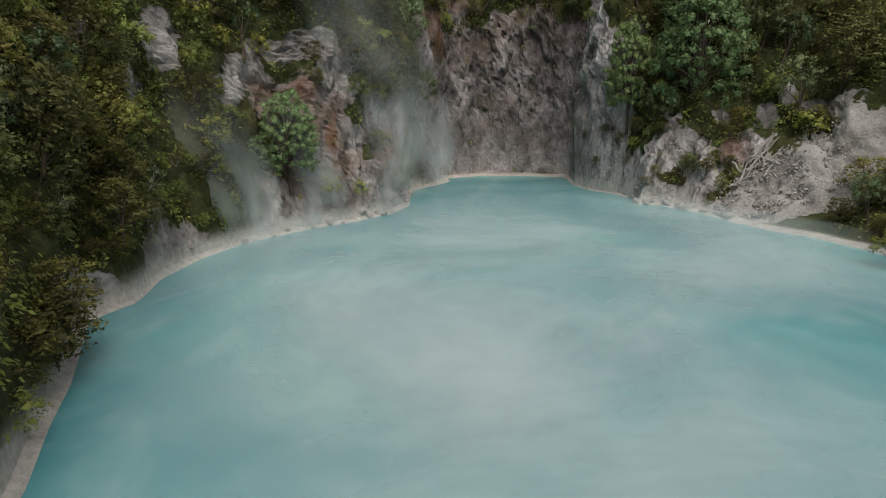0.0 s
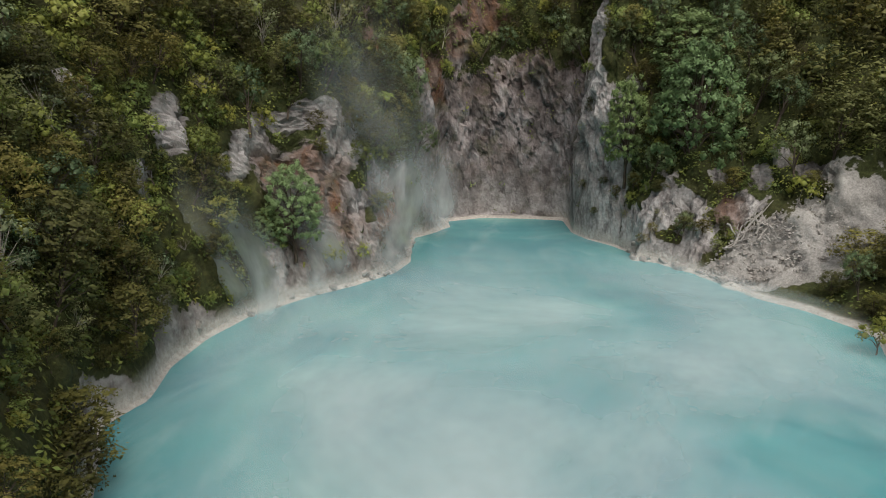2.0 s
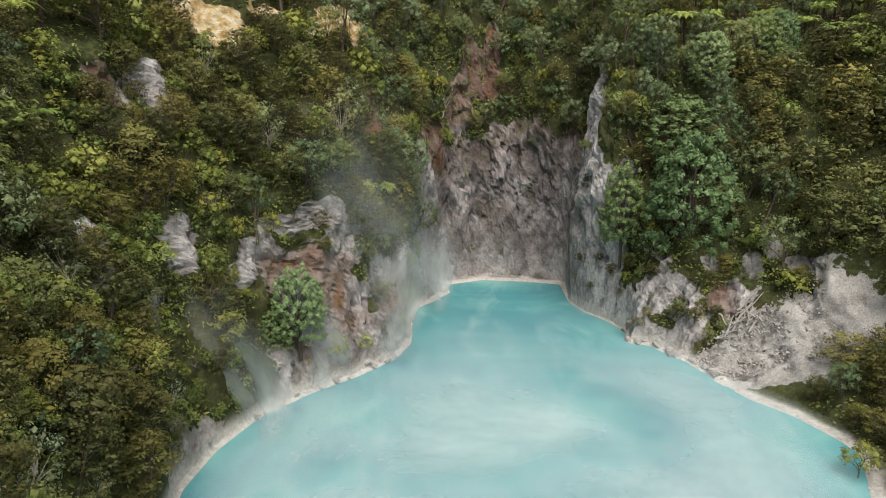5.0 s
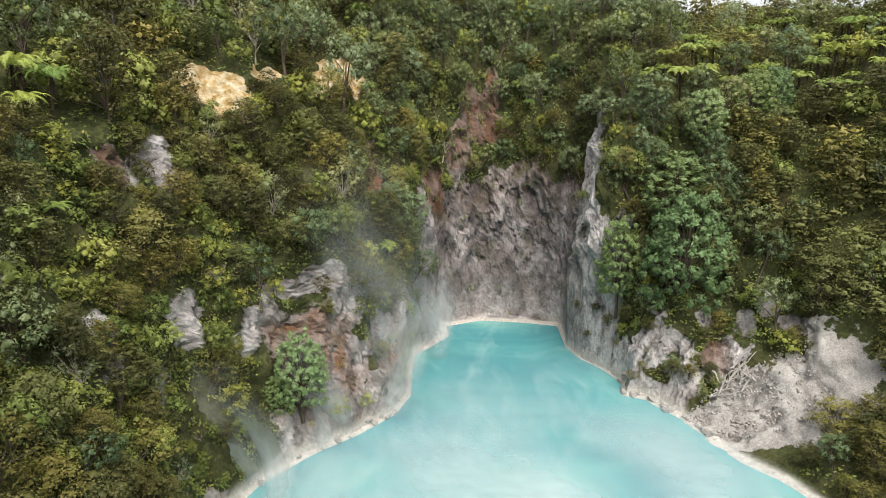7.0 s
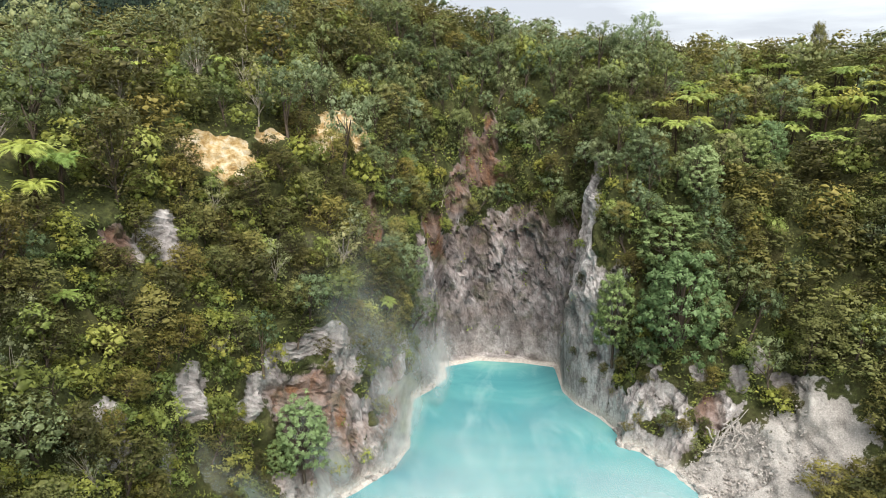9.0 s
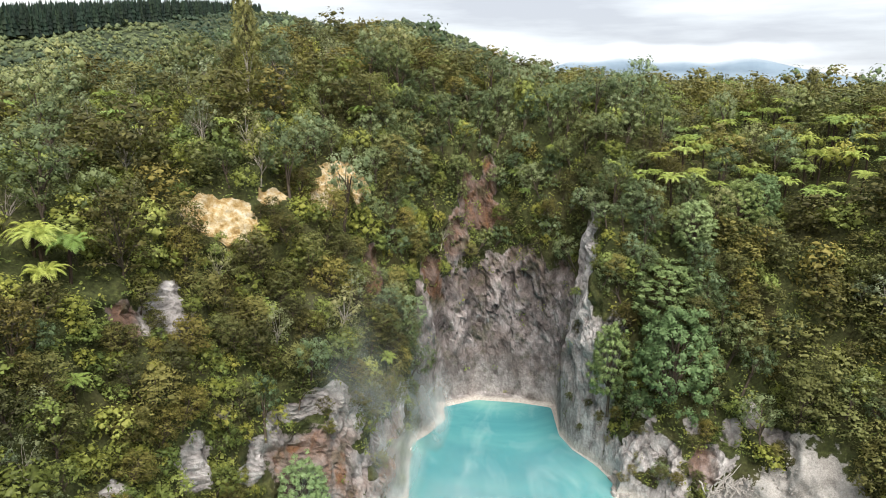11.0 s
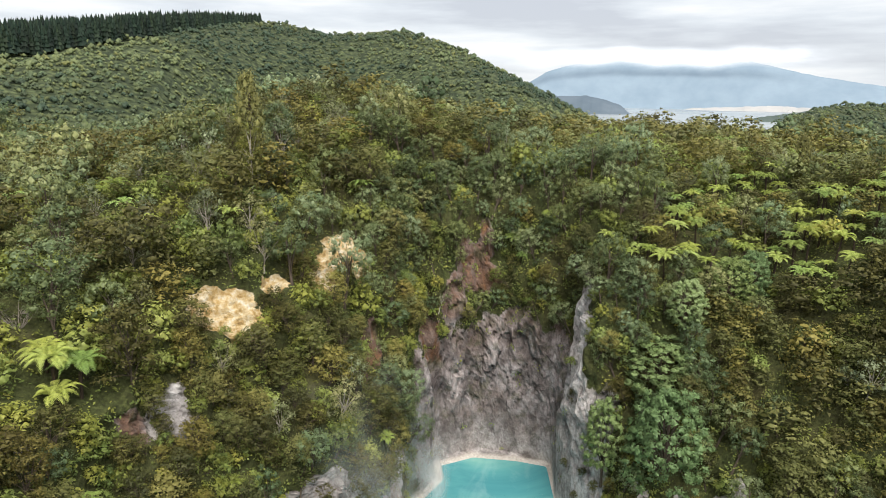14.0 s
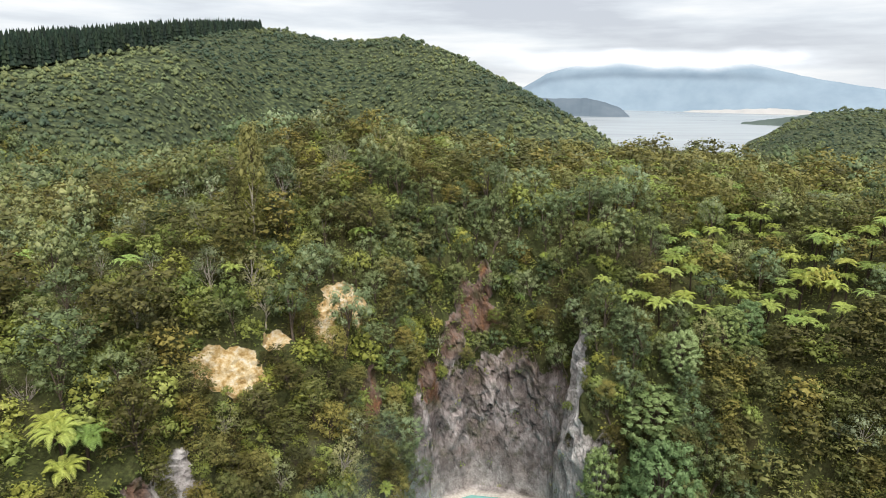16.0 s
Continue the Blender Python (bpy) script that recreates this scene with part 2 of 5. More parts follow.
GROUND = ground_material()
WATER = water_material()
FAR_WATER = far_water_material()
STONE = stone_material("pale_rock", (0.17, 0.155, 0.14), (0.33, 0.305, 0.285), (0.49, 0.46, 0.435))
DRIFTWOOD = bark_material("weathered_grey_wood", (0.20, 0.185, 0.17), (0.46, 0.43, 0.40))
DEAD = bark_material("dead_twig", (0.16, 0.135, 0.12), (0.36, 0.32, 0.29))

# ---- meshes ----
RNG = np.random.default_rng(7)


def vnoise(p, scale, seed=0):
    """Smooth lattice noise, -1 to 1, at the points p (n, 3)."""
    q = np.asarray(p, float) * scale + seed * 17.31
    i = np.floor(q).astype(np.int64)
    f = q - i
    f = f * f * (3 - 2 * f)
    out = np.zeros(len(q))
    for dx in (0, 1):
        for dy in (0, 1):
            for dz in (0, 1):
                h = (i[:, 0] + dx) * 374761393 + (i[:, 1] + dy) * 668265263 + (i[:, 2] + dz) * 2147483647 + seed * 144665
                h = (h ^ (h >> 13)) * 1274126177
                h = ((h ^ (h >> 16)) & 0xFFFFF) / 0xFFFFF * 2 - 1
                w = (f[:, 0] if dx else 1 - f[:, 0]) * (f[:, 1] if dy else 1 - f[:, 1]) * (f[:, 2] if dz else 1 - f[:, 2])
                out += w * h
    return out


def cells(p, scale, seed=0):
    """Broken cells at the points p: a random number for each cell, and how deep inside its cell a point lies."""
    q = np.asarray(p, float) * scale
    i = np.floor(q).astype(np.int64)
    d1, d2, own = np.full(len(q), 9.0), np.full(len(q), 9.0), np.zeros(len(q))
    for dx in (-1, 0, 1):
        for dy in (-1, 0, 1):
            for dz in (-1, 0, 1):
                c = i + (dx, dy, dz)
                h = (c[:, 0] * 374761393 + c[:, 1] * 668265263 + c[:, 2] * 1442695041 + seed * 977) & 0xFFFFFFFF
                r = []
                for k in range(4):
                    h = ((h ^ (h >> 15)) * 2246822519 + 3266489917) & 0xFFFFFFFF
                    r.append((h >> 8) / 0xFFFFFF)
                d = np.sqrt((c[:, 0] + r[0] - q[:, 0]) ** 2 + (c[:, 1] + r[1] - q[:, 1]) ** 2 + (c[:, 2] + r[2] - q[:, 2]) ** 2)
                near = d < d1
                d2 = np.where(near, d1, np.minimum(d2, d))
                own = np.where(near, r[3], own)
                d1 = np.where(near, d, d1)
    return own, d2 - d1


def fnoise(p, scale, octaves=4, seed=0, gain=0.5):
    return sum(gain ** k * vnoise(p, scale * 2.03 ** k, seed + k) for k in range(octaves))


def mesh_of(name, verts, faces, material, smooth=False, normals=None, **attrs):
    """A mesh from arrays: vertices (n, 3), faces (m, 3 or 4), and float attributes by vertex."""
    verts, faces = np.asarray(verts, np.float32), np.asarray(faces, np.int32)
    me = bpy.data.meshes.new(name)
    m, k = faces.shape
    me.vertices.add(len(verts))
    me.vertices.foreach_set("co", verts.ravel())
    me.loops.add(m * k)
    me.loops.foreach_set("vertex_index", faces.ravel())
    me.polygons.add(m)
    me.polygons.foreach_set("loop_start", np.arange(0, m * k, k, dtype=np.int32))
    me.polygons.foreach_set("use_smooth", np.full(m, smooth))
    for key, values in attrs.items():
        me.attributes.new(key, "FLOAT", "POINT").data.foreach_set("value", np.asarray(values, np.float32))
    me.update(calc_edges=True)
    if normals is not None:
        me.polygons.foreach_set("use_smooth", np.full(m, True))
        me.normals_split_custom_set_from_vertices(np.asarray(normals, np.float32))
    if material:
        me.materials.append(material)
    return me


def join(*pieces):
    """Several (verts, faces) of one face size as one."""
    v, f, n = [], [], 0
    for a, b in pieces:
        v.append(a)
        f.append(np.asarray(b) + n)
        n += len(a)
    return np.concatenate(v), np.concatenate(f)


def part(name, mesh, parent, label="", category="", m=None):
    ob = new(name, mesh)
    ob.parent = parent
    if m is not None:
        ob.matrix_basis = m
    return tagged(ob, label, category)


def smoothstep(a, b, x):
    t = np.clip((np.asarray(x, float) - a) / (b - a), 0, 1)
    return t * t * (3 - 2 * t)


# ---- the lie of the land ----
SHORE = np.array([(-14, 10), (-16.3, 22), (-18.5, 27.5), (-20, 32), (-24.3, 42), (-22.8, 46), (-23.6, 52), (-22.7, 58.5), (-20.4, 64.8), (-15.6, 71),
                  (-11, 75.2), (-6.4, 80.8), (-4.6, 86.4), (-4.8, 94), (-4.6, 101), (-1.9, 104.2), (1.1, 109.4), (0.8, 114.1), (7.1, 117.1), (15.6, 115.9),
                  (21.1, 114.1), (20.8, 104.1), (22.2, 99.4), (24.9, 95), (26.7, 90.4), (25.6, 86.3), (28.5, 84.9), (31.4, 79.7), (32.8, 74.7), (35, 69),
                  (38, 65), (40, 60), (40.5, 57.7), (37, 50), (38, 40), (36, 20), (28, 0), (10, -12), (-6, -5)], float)
HEART = (9.0, 80.0)
# slope sections round the lake: bearing from its heart, width of the bank, then the height above the water so far behind the bank
BACK = np.array([0, 1, 3, 6, 12, 20, 34, 55], float)
EAST = [(-45, 1.0, 0.9, 2.4, 5.0, 10.6, 18.8, 33, 52), (-25, 1.5, 0.8, 2.5, 4.2, 8.0, 15.0, 32, 53), (-8, 1.5, 0.3, 0.8, 2.2, 6.4, 16.5, 34, 53),
        (10, 0.8, 4.0, 7.6, 9.6, 12.0, 23.0, 38, 53), (28, 0.5, 5.0, 9.4, 15.0, 27.0, 35.5, 42, 53)]
NORTH = [(46, 0.3, 11, 25, 36, 42, 45.5, 48, 53), (55, 0.3, 19, 32, 39, 45, 48, 50, 54), (64, 0.3, 15, 33, 45, 53, 54, 55, 56), (84, 3.2, 16, 37, 49, 55, 56, 56, 57),
         (104, 2.0, 16, 33, 47, 58, 62, 66, 67), (124, 0.5, 14, 28, 40, 51, 58, 62, 64)]
WEST = [(150, 0.8, 6.0, 15.9, 26, 38.8, 48.7, 55, 56), (180, 0.8, 7.1, 19.6, 29.6, 40.2, 47, 50, 51), (202, 0.6, 6.8, 17.2, 25.5, 39, 43, 47.5, 50),
        (228, 0.5, 7.7, 19, 27.5, 35.3, 41.4, 48, 55), (270, 1.0, 4, 10, 16, 24, 32, 42, 52)]
SECTIONS = np.array(EAST + NORTH + WEST + [(315, *EAST[0][1:])], float)
# far ridges: azimuth from the lake's near end (degrees, right positive), height of the ground, distance
HILL = np.array([(-45, 90, 600), (-34.4, 95, 640), (-27, 108, 690), (-22.9, 119, 740), (-18.5, 138, 860), (-15.1, 153, 960), (-12.7, 155, 985), (-9.6, 144, 1000), (-7.2, 143, 990),
                 (-2.8, 146, 955), (0.8, 124, 870), (4.3, 98, 790), (8.7, 68, 705), (13.1, 45, 625), (15.2, 31, 600), (18, 8, 560), (24, -34, 520)], float)
HEADLAND = np.array([(22, -45, 1450), (24.6, -38, 1480), (26.3, -8, 1500), (28.2, 25, 1520), (29.8, 42, 1540), (31.3, 52, 1560), (34.4, 50, 1560), (40, 58, 1560), (50, 60, 1560)], float)


def shore_distance(x, y):
    """Distance to the lake's edge, negative over the water."""
    nxt = np.roll(SHORE, -1, 0)
    best, inside = np.full(x.shape, 1e9), np.zeros(x.shape, bool)
    for (ax, ay), (bx, by) in zip(SHORE, nxt):
        ux, uy = bx - ax, by - ay
        t = np.clip(((x - ax) * ux + (y - ay) * uy) / (ux * ux + uy * uy), 0, 1)
        best = np.minimum(best, np.hypot(x - ax - t * ux, y - ay - t * uy))
        inside ^= ((ay > y) != (by > y)) & (x < (bx - ax) * (y - ay) / (by - ay + 1e-9) + ax)
    return np.where(inside, -best, best)


def far_height(x, y):
    r, az = np.hypot(x, y), np.degrees(np.arctan2(x, np.maximum(y, 1.0)))
    z = 54 - 4 * smoothstep(-35, -80, x) + 15 * np.exp(-((x + 12) / 42) ** 2 - ((y - 148) / 42) ** 2) + 3 * np.exp(-((x - 85) / 40) ** 2 - ((y - 240) / 40) ** 2)
    z = z - 27 * smoothstep(190, 430, r) * (1 - 0.45 * np.exp(-((az - 1) / 11) ** 2)) - 78 * smoothstep(3, 13, az) * smoothstep(430, 1000, r)
    p = np.stack([x, y, np.zeros_like(x)], -1).reshape(-1, 3)
    gully = fnoise(p, 0.006, 4, 61).reshape(x.shape) * smoothstep(350, 600, r)
    for table, front, back in ((HILL, 520.0, 500.0), (HEADLAND, 800.0, 700.0)):
        top, far = np.interp(az, table[:, 0], table[:, 1]), np.interp(az, table[:, 0], table[:, 2])
        w = np.clip((r - far + front) / front, 0, 1)
        w = np.sin(w * np.pi / 2) ** 1.3 * (1 - smoothstep(0, 1, (r - far) / back))
        z = np.maximum(z, -45 + (top + 45) * w + gully * 14 * w * (1 - w) * 2)
    return z


def bearing(x, y):
    return (np.degrees(np.arctan2(y - HEART[1], x - HEART[0])) + 45) % 360 - 45


def height(x, y):
    """Height of the ground at x, y (arrays), and its distance behind the bank."""
    d0 = shore_distance(x, y)
    p = np.stack([x, y, np.zeros_like(x)], -1).reshape(-1, 3)
    wob = (fnoise(p, 0.09, 3, 3)).reshape(x.shape)
    th = np.clip(bearing(x, y) + 5 * vnoise(p, 0.05, 9).reshape(x.shape) * smoothstep(2, 15, d0), -45, 315)
    bank = np.interp(th, SECTIONS[:, 0], SECTIONS[:, 1])
    d = np.maximum(0, d0 - bank)
    d = np.maximum(0, d + wob * 1.3 * smoothstep(0.3, 5, d))
    k = np.clip(np.searchsorted(SECTIONS[:, 0], th) - 1, 0, len(SECTIONS) - 2)
    a = (th - SECTIONS[k, 0]) / (SECTIONS[k + 1, 0] - SECTIONS[k, 0])
    j = np.clip(np.searchsorted(BACK, d) - 1, 0, len(BACK) - 2)
    b = np.clip((d - BACK[j]) / (BACK[j + 1] - BACK[j]), 0, 1)
    tab = np.concatenate([np.full((len(SECTIONS), 1), 0.35), SECTIONS[:, 2:]], 1)
    z = (tab[k, j] * (1 - b) + tab[k, j + 1] * b) * (1 - a) + (tab[k + 1, j] * (1 - b) + tab[k + 1, j + 1] * b) * a
    w = smoothstep(42, 80, d)
    z = z * (1 - w) + far_height(x, y) * w
    z = z - 0.35 + 0.35 * smoothstep(0, 0.8, d0)
    z = np.where(d0 < 0, np.maximum(-2.5, d0 * 0.8) - 0.1, z)
    z = z + wob * 1.2 * smoothstep(8, 25, d)
    return z, d


# bare ground: centre, half-widths (x, y, z), and which kind
BARE = [(-20.6, 72.3, 19.0, 1.1, 1.7, 1.9, "pale"), (-21.2, 70.2, 17.2, 1.1, 1.7, 2.2, "pale"), (-22.0, 69.0, 15.2, 1.3, 1.7, 1.5, "pale"), (-18.4, 75.4, 19.2, 1.7, 2.2, 1.4, "pale"), (-16.4, 76.6, 20.1, 1.7, 2.0, 1.5, "pale"),
        (-13.9, 77.6, 20.8, 1.4, 2.0, 1.3, "pale"), (-12.9, 77.8, 18.0, 1.1, 1.8, 2.7, "pale"), (-11.2, 79.5, 16.2, 1.6, 2.2, 2.0, "pale"), (-15.9, 75.4, 14.9, 2.8, 2.4, 2.4, "orange"), (-18.6, 73.6, 14.2, 1.8, 2.0, 1.8, "orange"),
        (-14.0, 75.6, 11.6, 1.7, 2.2, 3.4, "orange"), (-14.4, 75.0, 8.6, 1.2, 2.0, 2.6, "pale"), (-7.1, 92.0, 11.8, 1.4, 3.0, 3.2, "orange"), (-7.4, 83.6, 6.5, 1.8, 3.0, 3.0, "orange"), (-6.0, 96.5, 12.0, 1.0, 3.0, 5.0, "pale"),
        (-26.1, 63.0, 20.5, 1.1, 1.8, 2.8, "pale"), (-29.3, 52.1, 23.0, 0.8, 1.5, 2.2, "pale"), (-26.2, 57.5, 15.1, 0.8, 1.5, 2.4, "pale"), (-28.3, 50.8, 20.0, 0.7, 1.4, 1.2, "pale"),
        (-30.3, 68.7, 35.6, 1.5, 2.4, 2.6, "pale"), (-29.6, 68.9, 33.4, 0.8, 2.0, 1.8, "pale"), (-33.2, 64.8, 34.0, 1.5, 2.2, 3.4, "orange"),
        (-27.6, 82.2, 42.7, 4.2, 3.8, 2.1, "clay"), (-25.2, 81.5, 41.0, 2.2, 3.0, 1.5, "clay"), (-22.6, 87.9, 44.8, 1.9, 2.4, 1.2, "clay"), (-17.1, 105.1, 45.5, 2.1, 2.6, 1.7, "clay"), (-18.2, 100.5, 42.8, 1.2, 3.4, 3.2, "clay"), (-15.0, 105.0, 44.2, 1.8, 2.4, 1.1, "clay"), (-13.4, 104.8, 41.7, 1.0, 2.6, 2.7, "clay"),
        (-10.6, 98.5, 31.0, 1.6, 3.0, 3.4, "orange"), (-11.1, 94.5, 28.0, 1.4, 2.6, 2.6, "orange"), (5.9, 123.5, 39.5, 2.6, 4.0, 4.6, "orange"), (9.0, 124.8, 42.5, 2.0, 3.4, 4.0, "orange"), (8.0, 123.2, 36.4, 3.2, 3.4, 3.4, "orange"), (2.7, 120.6, 34.0, 2.2, 3.4, 3.6, "orange"), (-1.5, 114, 26, 2.5, 4, 5, "orange"),
        (32.0, 85.6, 7.7, 2.4, 2.2, 2.3, "pale"), (28.3, 88.4, 5.7, 2.2, 2.4, 2.4, "pale"), (36.4, 86.6, 11.9, 1.1, 1.8, 1.3, "pale"), (37.2, 82.9, 8.0, 1.4, 2.0, 2.6, "rock"), (41.5, 84.6, 11.4, 1.5, 1.8, 2.4, "pale"), (44.1, 85.0, 13.6, 0.8, 1.6, 2.6, "pale"), (45.8, 80.9, 13.2, 1.9, 1.8, 0.9, "pale")]


def cover(x, y, z, d):
    """What lies on the ground: weights of bare rock, pale rock, orange rock, rubble, clay and rim."""
    p = np.stack([x, y, z], -1)
    n = 0.5 * fnoise(p, 0.22, 5, 21, 0.6)
    th = bearing(x, y)
    out = {k: np.zeros_like(x) for k in ("bare", "pale", "orange", "scree", "clay", "rim")}
    d0 = shore_distance(x, y)
    out["rim"] = smoothstep(1.9, 0.7, d0 + n * 0.8) * smoothstep(2.2, 0.6, z)
    cove = smoothstep(56, 64, th) * smoothstep(122, 112, th) * smoothstep(32, 25, z + 7 * n + 0.10 * np.abs(th - 84))
    wall = smoothstep(36, 42, th) * smoothstep(68, 62, th) * smoothstep(3, -3, z + 6 * n - 23 - 15 * smoothstep(50, 60, th))
    ledge = smoothstep(0, 4, th) * smoothstep(42, 36, th) * smoothstep(11.5, 9.0, z + 5 * n) * smoothstep(0.34, 0.16, fnoise(p, 0.30, 3, 71) * smoothstep(2.0, 4.5, z))
    foot = smoothstep(122, 130, th) * smoothstep(236, 228, th) * smoothstep(8.5, 5, z + 4 * n + 3 * np.sin(th * 0.4) + 4 * smoothstep(172, 190, th)) * smoothstep(0.34, 0.12, fnoise(p, 0.26, 3, 72) * smoothstep(1.5, 4.0, z))
    crag = smoothstep(138, 145, th) * smoothstep(201, 195, th) * smoothstep(3, -1, z + 5 * n - 13 - 5 * smoothstep(165, 185, th)) * smoothstep(0.30, 0.16, fnoise(p, 0.21, 3, 75))
    rest = smoothstep(236, 240, th) * smoothstep(1.6, 0.8, z + 3 * n)
    out["bare"] = np.maximum.reduce([cove, wall, ledge, foot, crag, rest])
    out["pale"] = np.maximum.reduce([wall, ledge * 0.9, foot * 0.75, crag * 0.35, rest, cove * (0.12 + 0.5 * smoothstep(9, 1.5, z))])
    out["orange"] = np.maximum(foot * (0.28 + 0.3 * smoothstep(165, 150, th)), 0.5 * cove * smoothstep(20, 30, z))
    out["orange"] = np.maximum(out["orange"], crag * np.clip(0.45 + 1.1 * fnoise(p, 0.15, 2, 76), 0, 0.85))
    out["scree"] = smoothstep(-2, 1.5, th + 5 * n + 18 - 1.35 * np.maximum(0, z - 3.5)) * smoothstep(1.5, -2.0, th + 5 * n + 0.12 * d) * smoothstep(18, 15, z + 3 * n) * smoothstep(28, 23, d)
    for cx, cy, cz, sx, sy, sz, kind in BARE:
        q = np.sqrt(((x - cx) / sx) ** 2 + ((y - cy) / sy) ** 2 + ((z - cz) / sz) ** 2)
        w = smoothstep(1.3, 1.05, q + n * 0.9)
        if kind == "clay":
            out["clay"] = np.maximum(out["clay"], w)
        else:
            out["bare"] = np.maximum(out["bare"], w)
            if kind != "rock":
                out[kind] = np.maximum(out[kind], (0.8 if kind == "pale" else 1.0) * w)
            if kind == "rock":
                out["orange"] = np.maximum(out["orange"], 0.8 * w)
    return out


# one sheet of ground, from under the lake to the horizon
fine = np.arange(-48.0, 254.0, 0.5)
turn = np.concatenate([fine, np.arange(254.0, 312.0, 4.0)])
ca, sa = np.cos(np.radians(turn)), np.sin(np.radians(turn))
edge = []
for c, s in zip(ca, sa):
    hits = [0.0]
    for (ax, ay), (bx, by) in zip(SHORE, np.roll(SHORE, -1, 0)):
        ux, uy, wx, wy = bx - ax, by - ay, ax - HEART[0], ay - HEART[1]
        den = c * uy - s * ux
        if abs(den) > 1e-9:
            r, t = (wx * uy - wy * ux) / den, (wx * s - wy * c) / den
            if 0 <= t <= 1 and r > 0:
                hits.append(r)
    edge.append(max(hits))
edge = np.array(edge)
NEAR_ROWS, FAR_ROWS, REACH = 270, 75, 92.0
dense = np.linspace(-1.0, REACH, 940)
rr = edge[:, None] + dense[None, :]
dx, dy = HEART[0] + ca[:, None] * rr, HEART[1] + sa[:, None] * rr
dz, dd = height(dx, dy)
steps = np.sqrt((dense[1] - dense[0]) ** 2 + (0.9 * np.diff(dz, axis=1)) ** 2)
along = np.concatenate([np.zeros((len(turn), 1)), np.cumsum(steps, 1)], 1)
rad = np.array([np.interp(np.linspace(0, a[-1], NEAR_ROWS), a, e + dense) for a, e in zip(along, edge)])
for _ in range(2):
    rad = (np.roll(rad, 1, 0) + 2 * rad + np.roll(rad, -1, 0)) / 4
inner = np.stack([edge * 0.25, edge * 0.7, edge - 3], 1)
outer = (edge + REACH)[:, None] + (4850 - REACH - edge)[:, None] * ((np.geomspace(1, 60, FAR_ROWS + 1)[1:] - 1) / 59)[None, :]
rad = np.concatenate([inner, rad, outer], 1)
gx, gy = HEART[0] + ca[:, None] * rad, HEART[1] + sa[:, None] * rad
gz, gd = height(gx, gy)
G = np.stack([gx, gy, gz], -1)
du = np.roll(G, -1, 0) - np.roll(G, 1, 0)
dv = np.gradient(G, axis=1)
nrm = np.cross(dv, du)
nrm /= np.linalg.norm(nrm, axis=-1, keepdims=True) + 1e-9
nrm *= np.sign(nrm[..., 2:] + 1e-9)
flat = G.reshape(-1, 3)
cov = cover(flat[:, 0], flat[:, 1], flat[:, 2], gd.ravel())
land = smoothstep(0.0, 1.2, gd.ravel()) * smoothstep(200, 100, gd.ravel())
crag = 1 - np.abs(fnoise(flat * (1, 1, 0.45), 0.33, 4, 5, 0.55))
rib = 1 - np.abs(fnoise(flat * (1, 1, 0.35), 0.14, 3, 8, 0.5))
crag2 = fnoise(flat * (1, 1, 0.7), 0.9, 3, 11)
warp = 0.7 * np.stack([vnoise(flat, 0.6, 81), vnoise(flat, 0.6, 82), vnoise(flat, 0.6, 83)], -1)
slab, slab_in = cells((flat + warp) * (1, 1, 0.38), 0.36, 4)
chip, chip_in = cells((flat + warp) * (1, 1, 0.5), 0.85, 6)
steep = np.maximum(cov["bare"] * smoothstep(0.9, 0.6, nrm[..., 2].ravel()), smoothstep(0.72, 0.5, nrm[..., 2].ravel()))
push = steep * land * (1.0 * (slab - 0.5) + 0.3 * (chip - 0.5) - 0.3 * smoothstep(0.12, 0.0, slab_in))
push += land * ((0.8 * (crag - 0.72) + 0.25 * crag2) + np.maximum(steep, 0.4) * 2.4 * (rib - 0.7)) + cov["scree"] * 0.25 * crag2
pos = flat + nrm.reshape(-1, 3) * push[:, None]
nt, nr = rad.shape
ids = np.arange(nt * nr).reshape(nt, nr)
nxt = np.roll(ids, -1, 0)
quads = np.stack([ids[:, :-1], ids[:, 1:], nxt[:, 1:], nxt[:, :-1]], -1).reshape(-1, 4)
far_w = smoothstep(55, 120, gd.ravel())
ground = new("ground", mesh_of("ground", pos, quads, GROUND, True, far=far_w, slab=slab * 0.6 + chip * 0.4, joint=np.maximum(smoothstep(0.12, 0.0, slab_in), 0.7 * smoothstep(0.14, 0.0, chip_in)), **cov))
rocky = np.maximum.reduce([cov["bare"], cov["clay"]])[quads].mean(1) > 0.4
ground.data.polygons.foreach_set("use_smooth", ~rocky)
tagged(ground, "steep volcanic crater slopes of pale rock, soil and clay", "ground", kind="structure")
POS = pos.reshape(nt, nr, 3)


def disc_of(outline, z):
    n = len(outline)
    v = np.concatenate([[(*np.mean(outline, 0), z)], np.c_[outline, np.full(n, z)]])
    return v, np.array([(0, 1 + i, 1 + (i + 1) % n) for i in range(n)])


hv, hf = disc_of(np.stack([HEART[0] + ca * (edge + 2.5), HEART[1] + sa * (edge + 2.5)], -1), 0.0)
hv[0, :2] = HEART
lake = new("water_crater_lake", mesh_of("water", hv, hf, WATER))
tagged(lake, "milky turquoise hot water filling the crater", "lake", kind="structure")
ring = np.array([(-900, 900), (-900, 4800), (4800, 4800), (4800, 900)], float)
lv, lf = disc_of(ring, -30.0)
tagged(new("water_distant_lake", mesh_of("far_water", lv, lf, FAR_WATER)), "pale grey distant lake between wooded hills", "lake", kind="structure")

# ---- plants ----


def unit(v):
    return v / (np.linalg.norm(v, axis=-1, keepdims=True) + 1e-9)


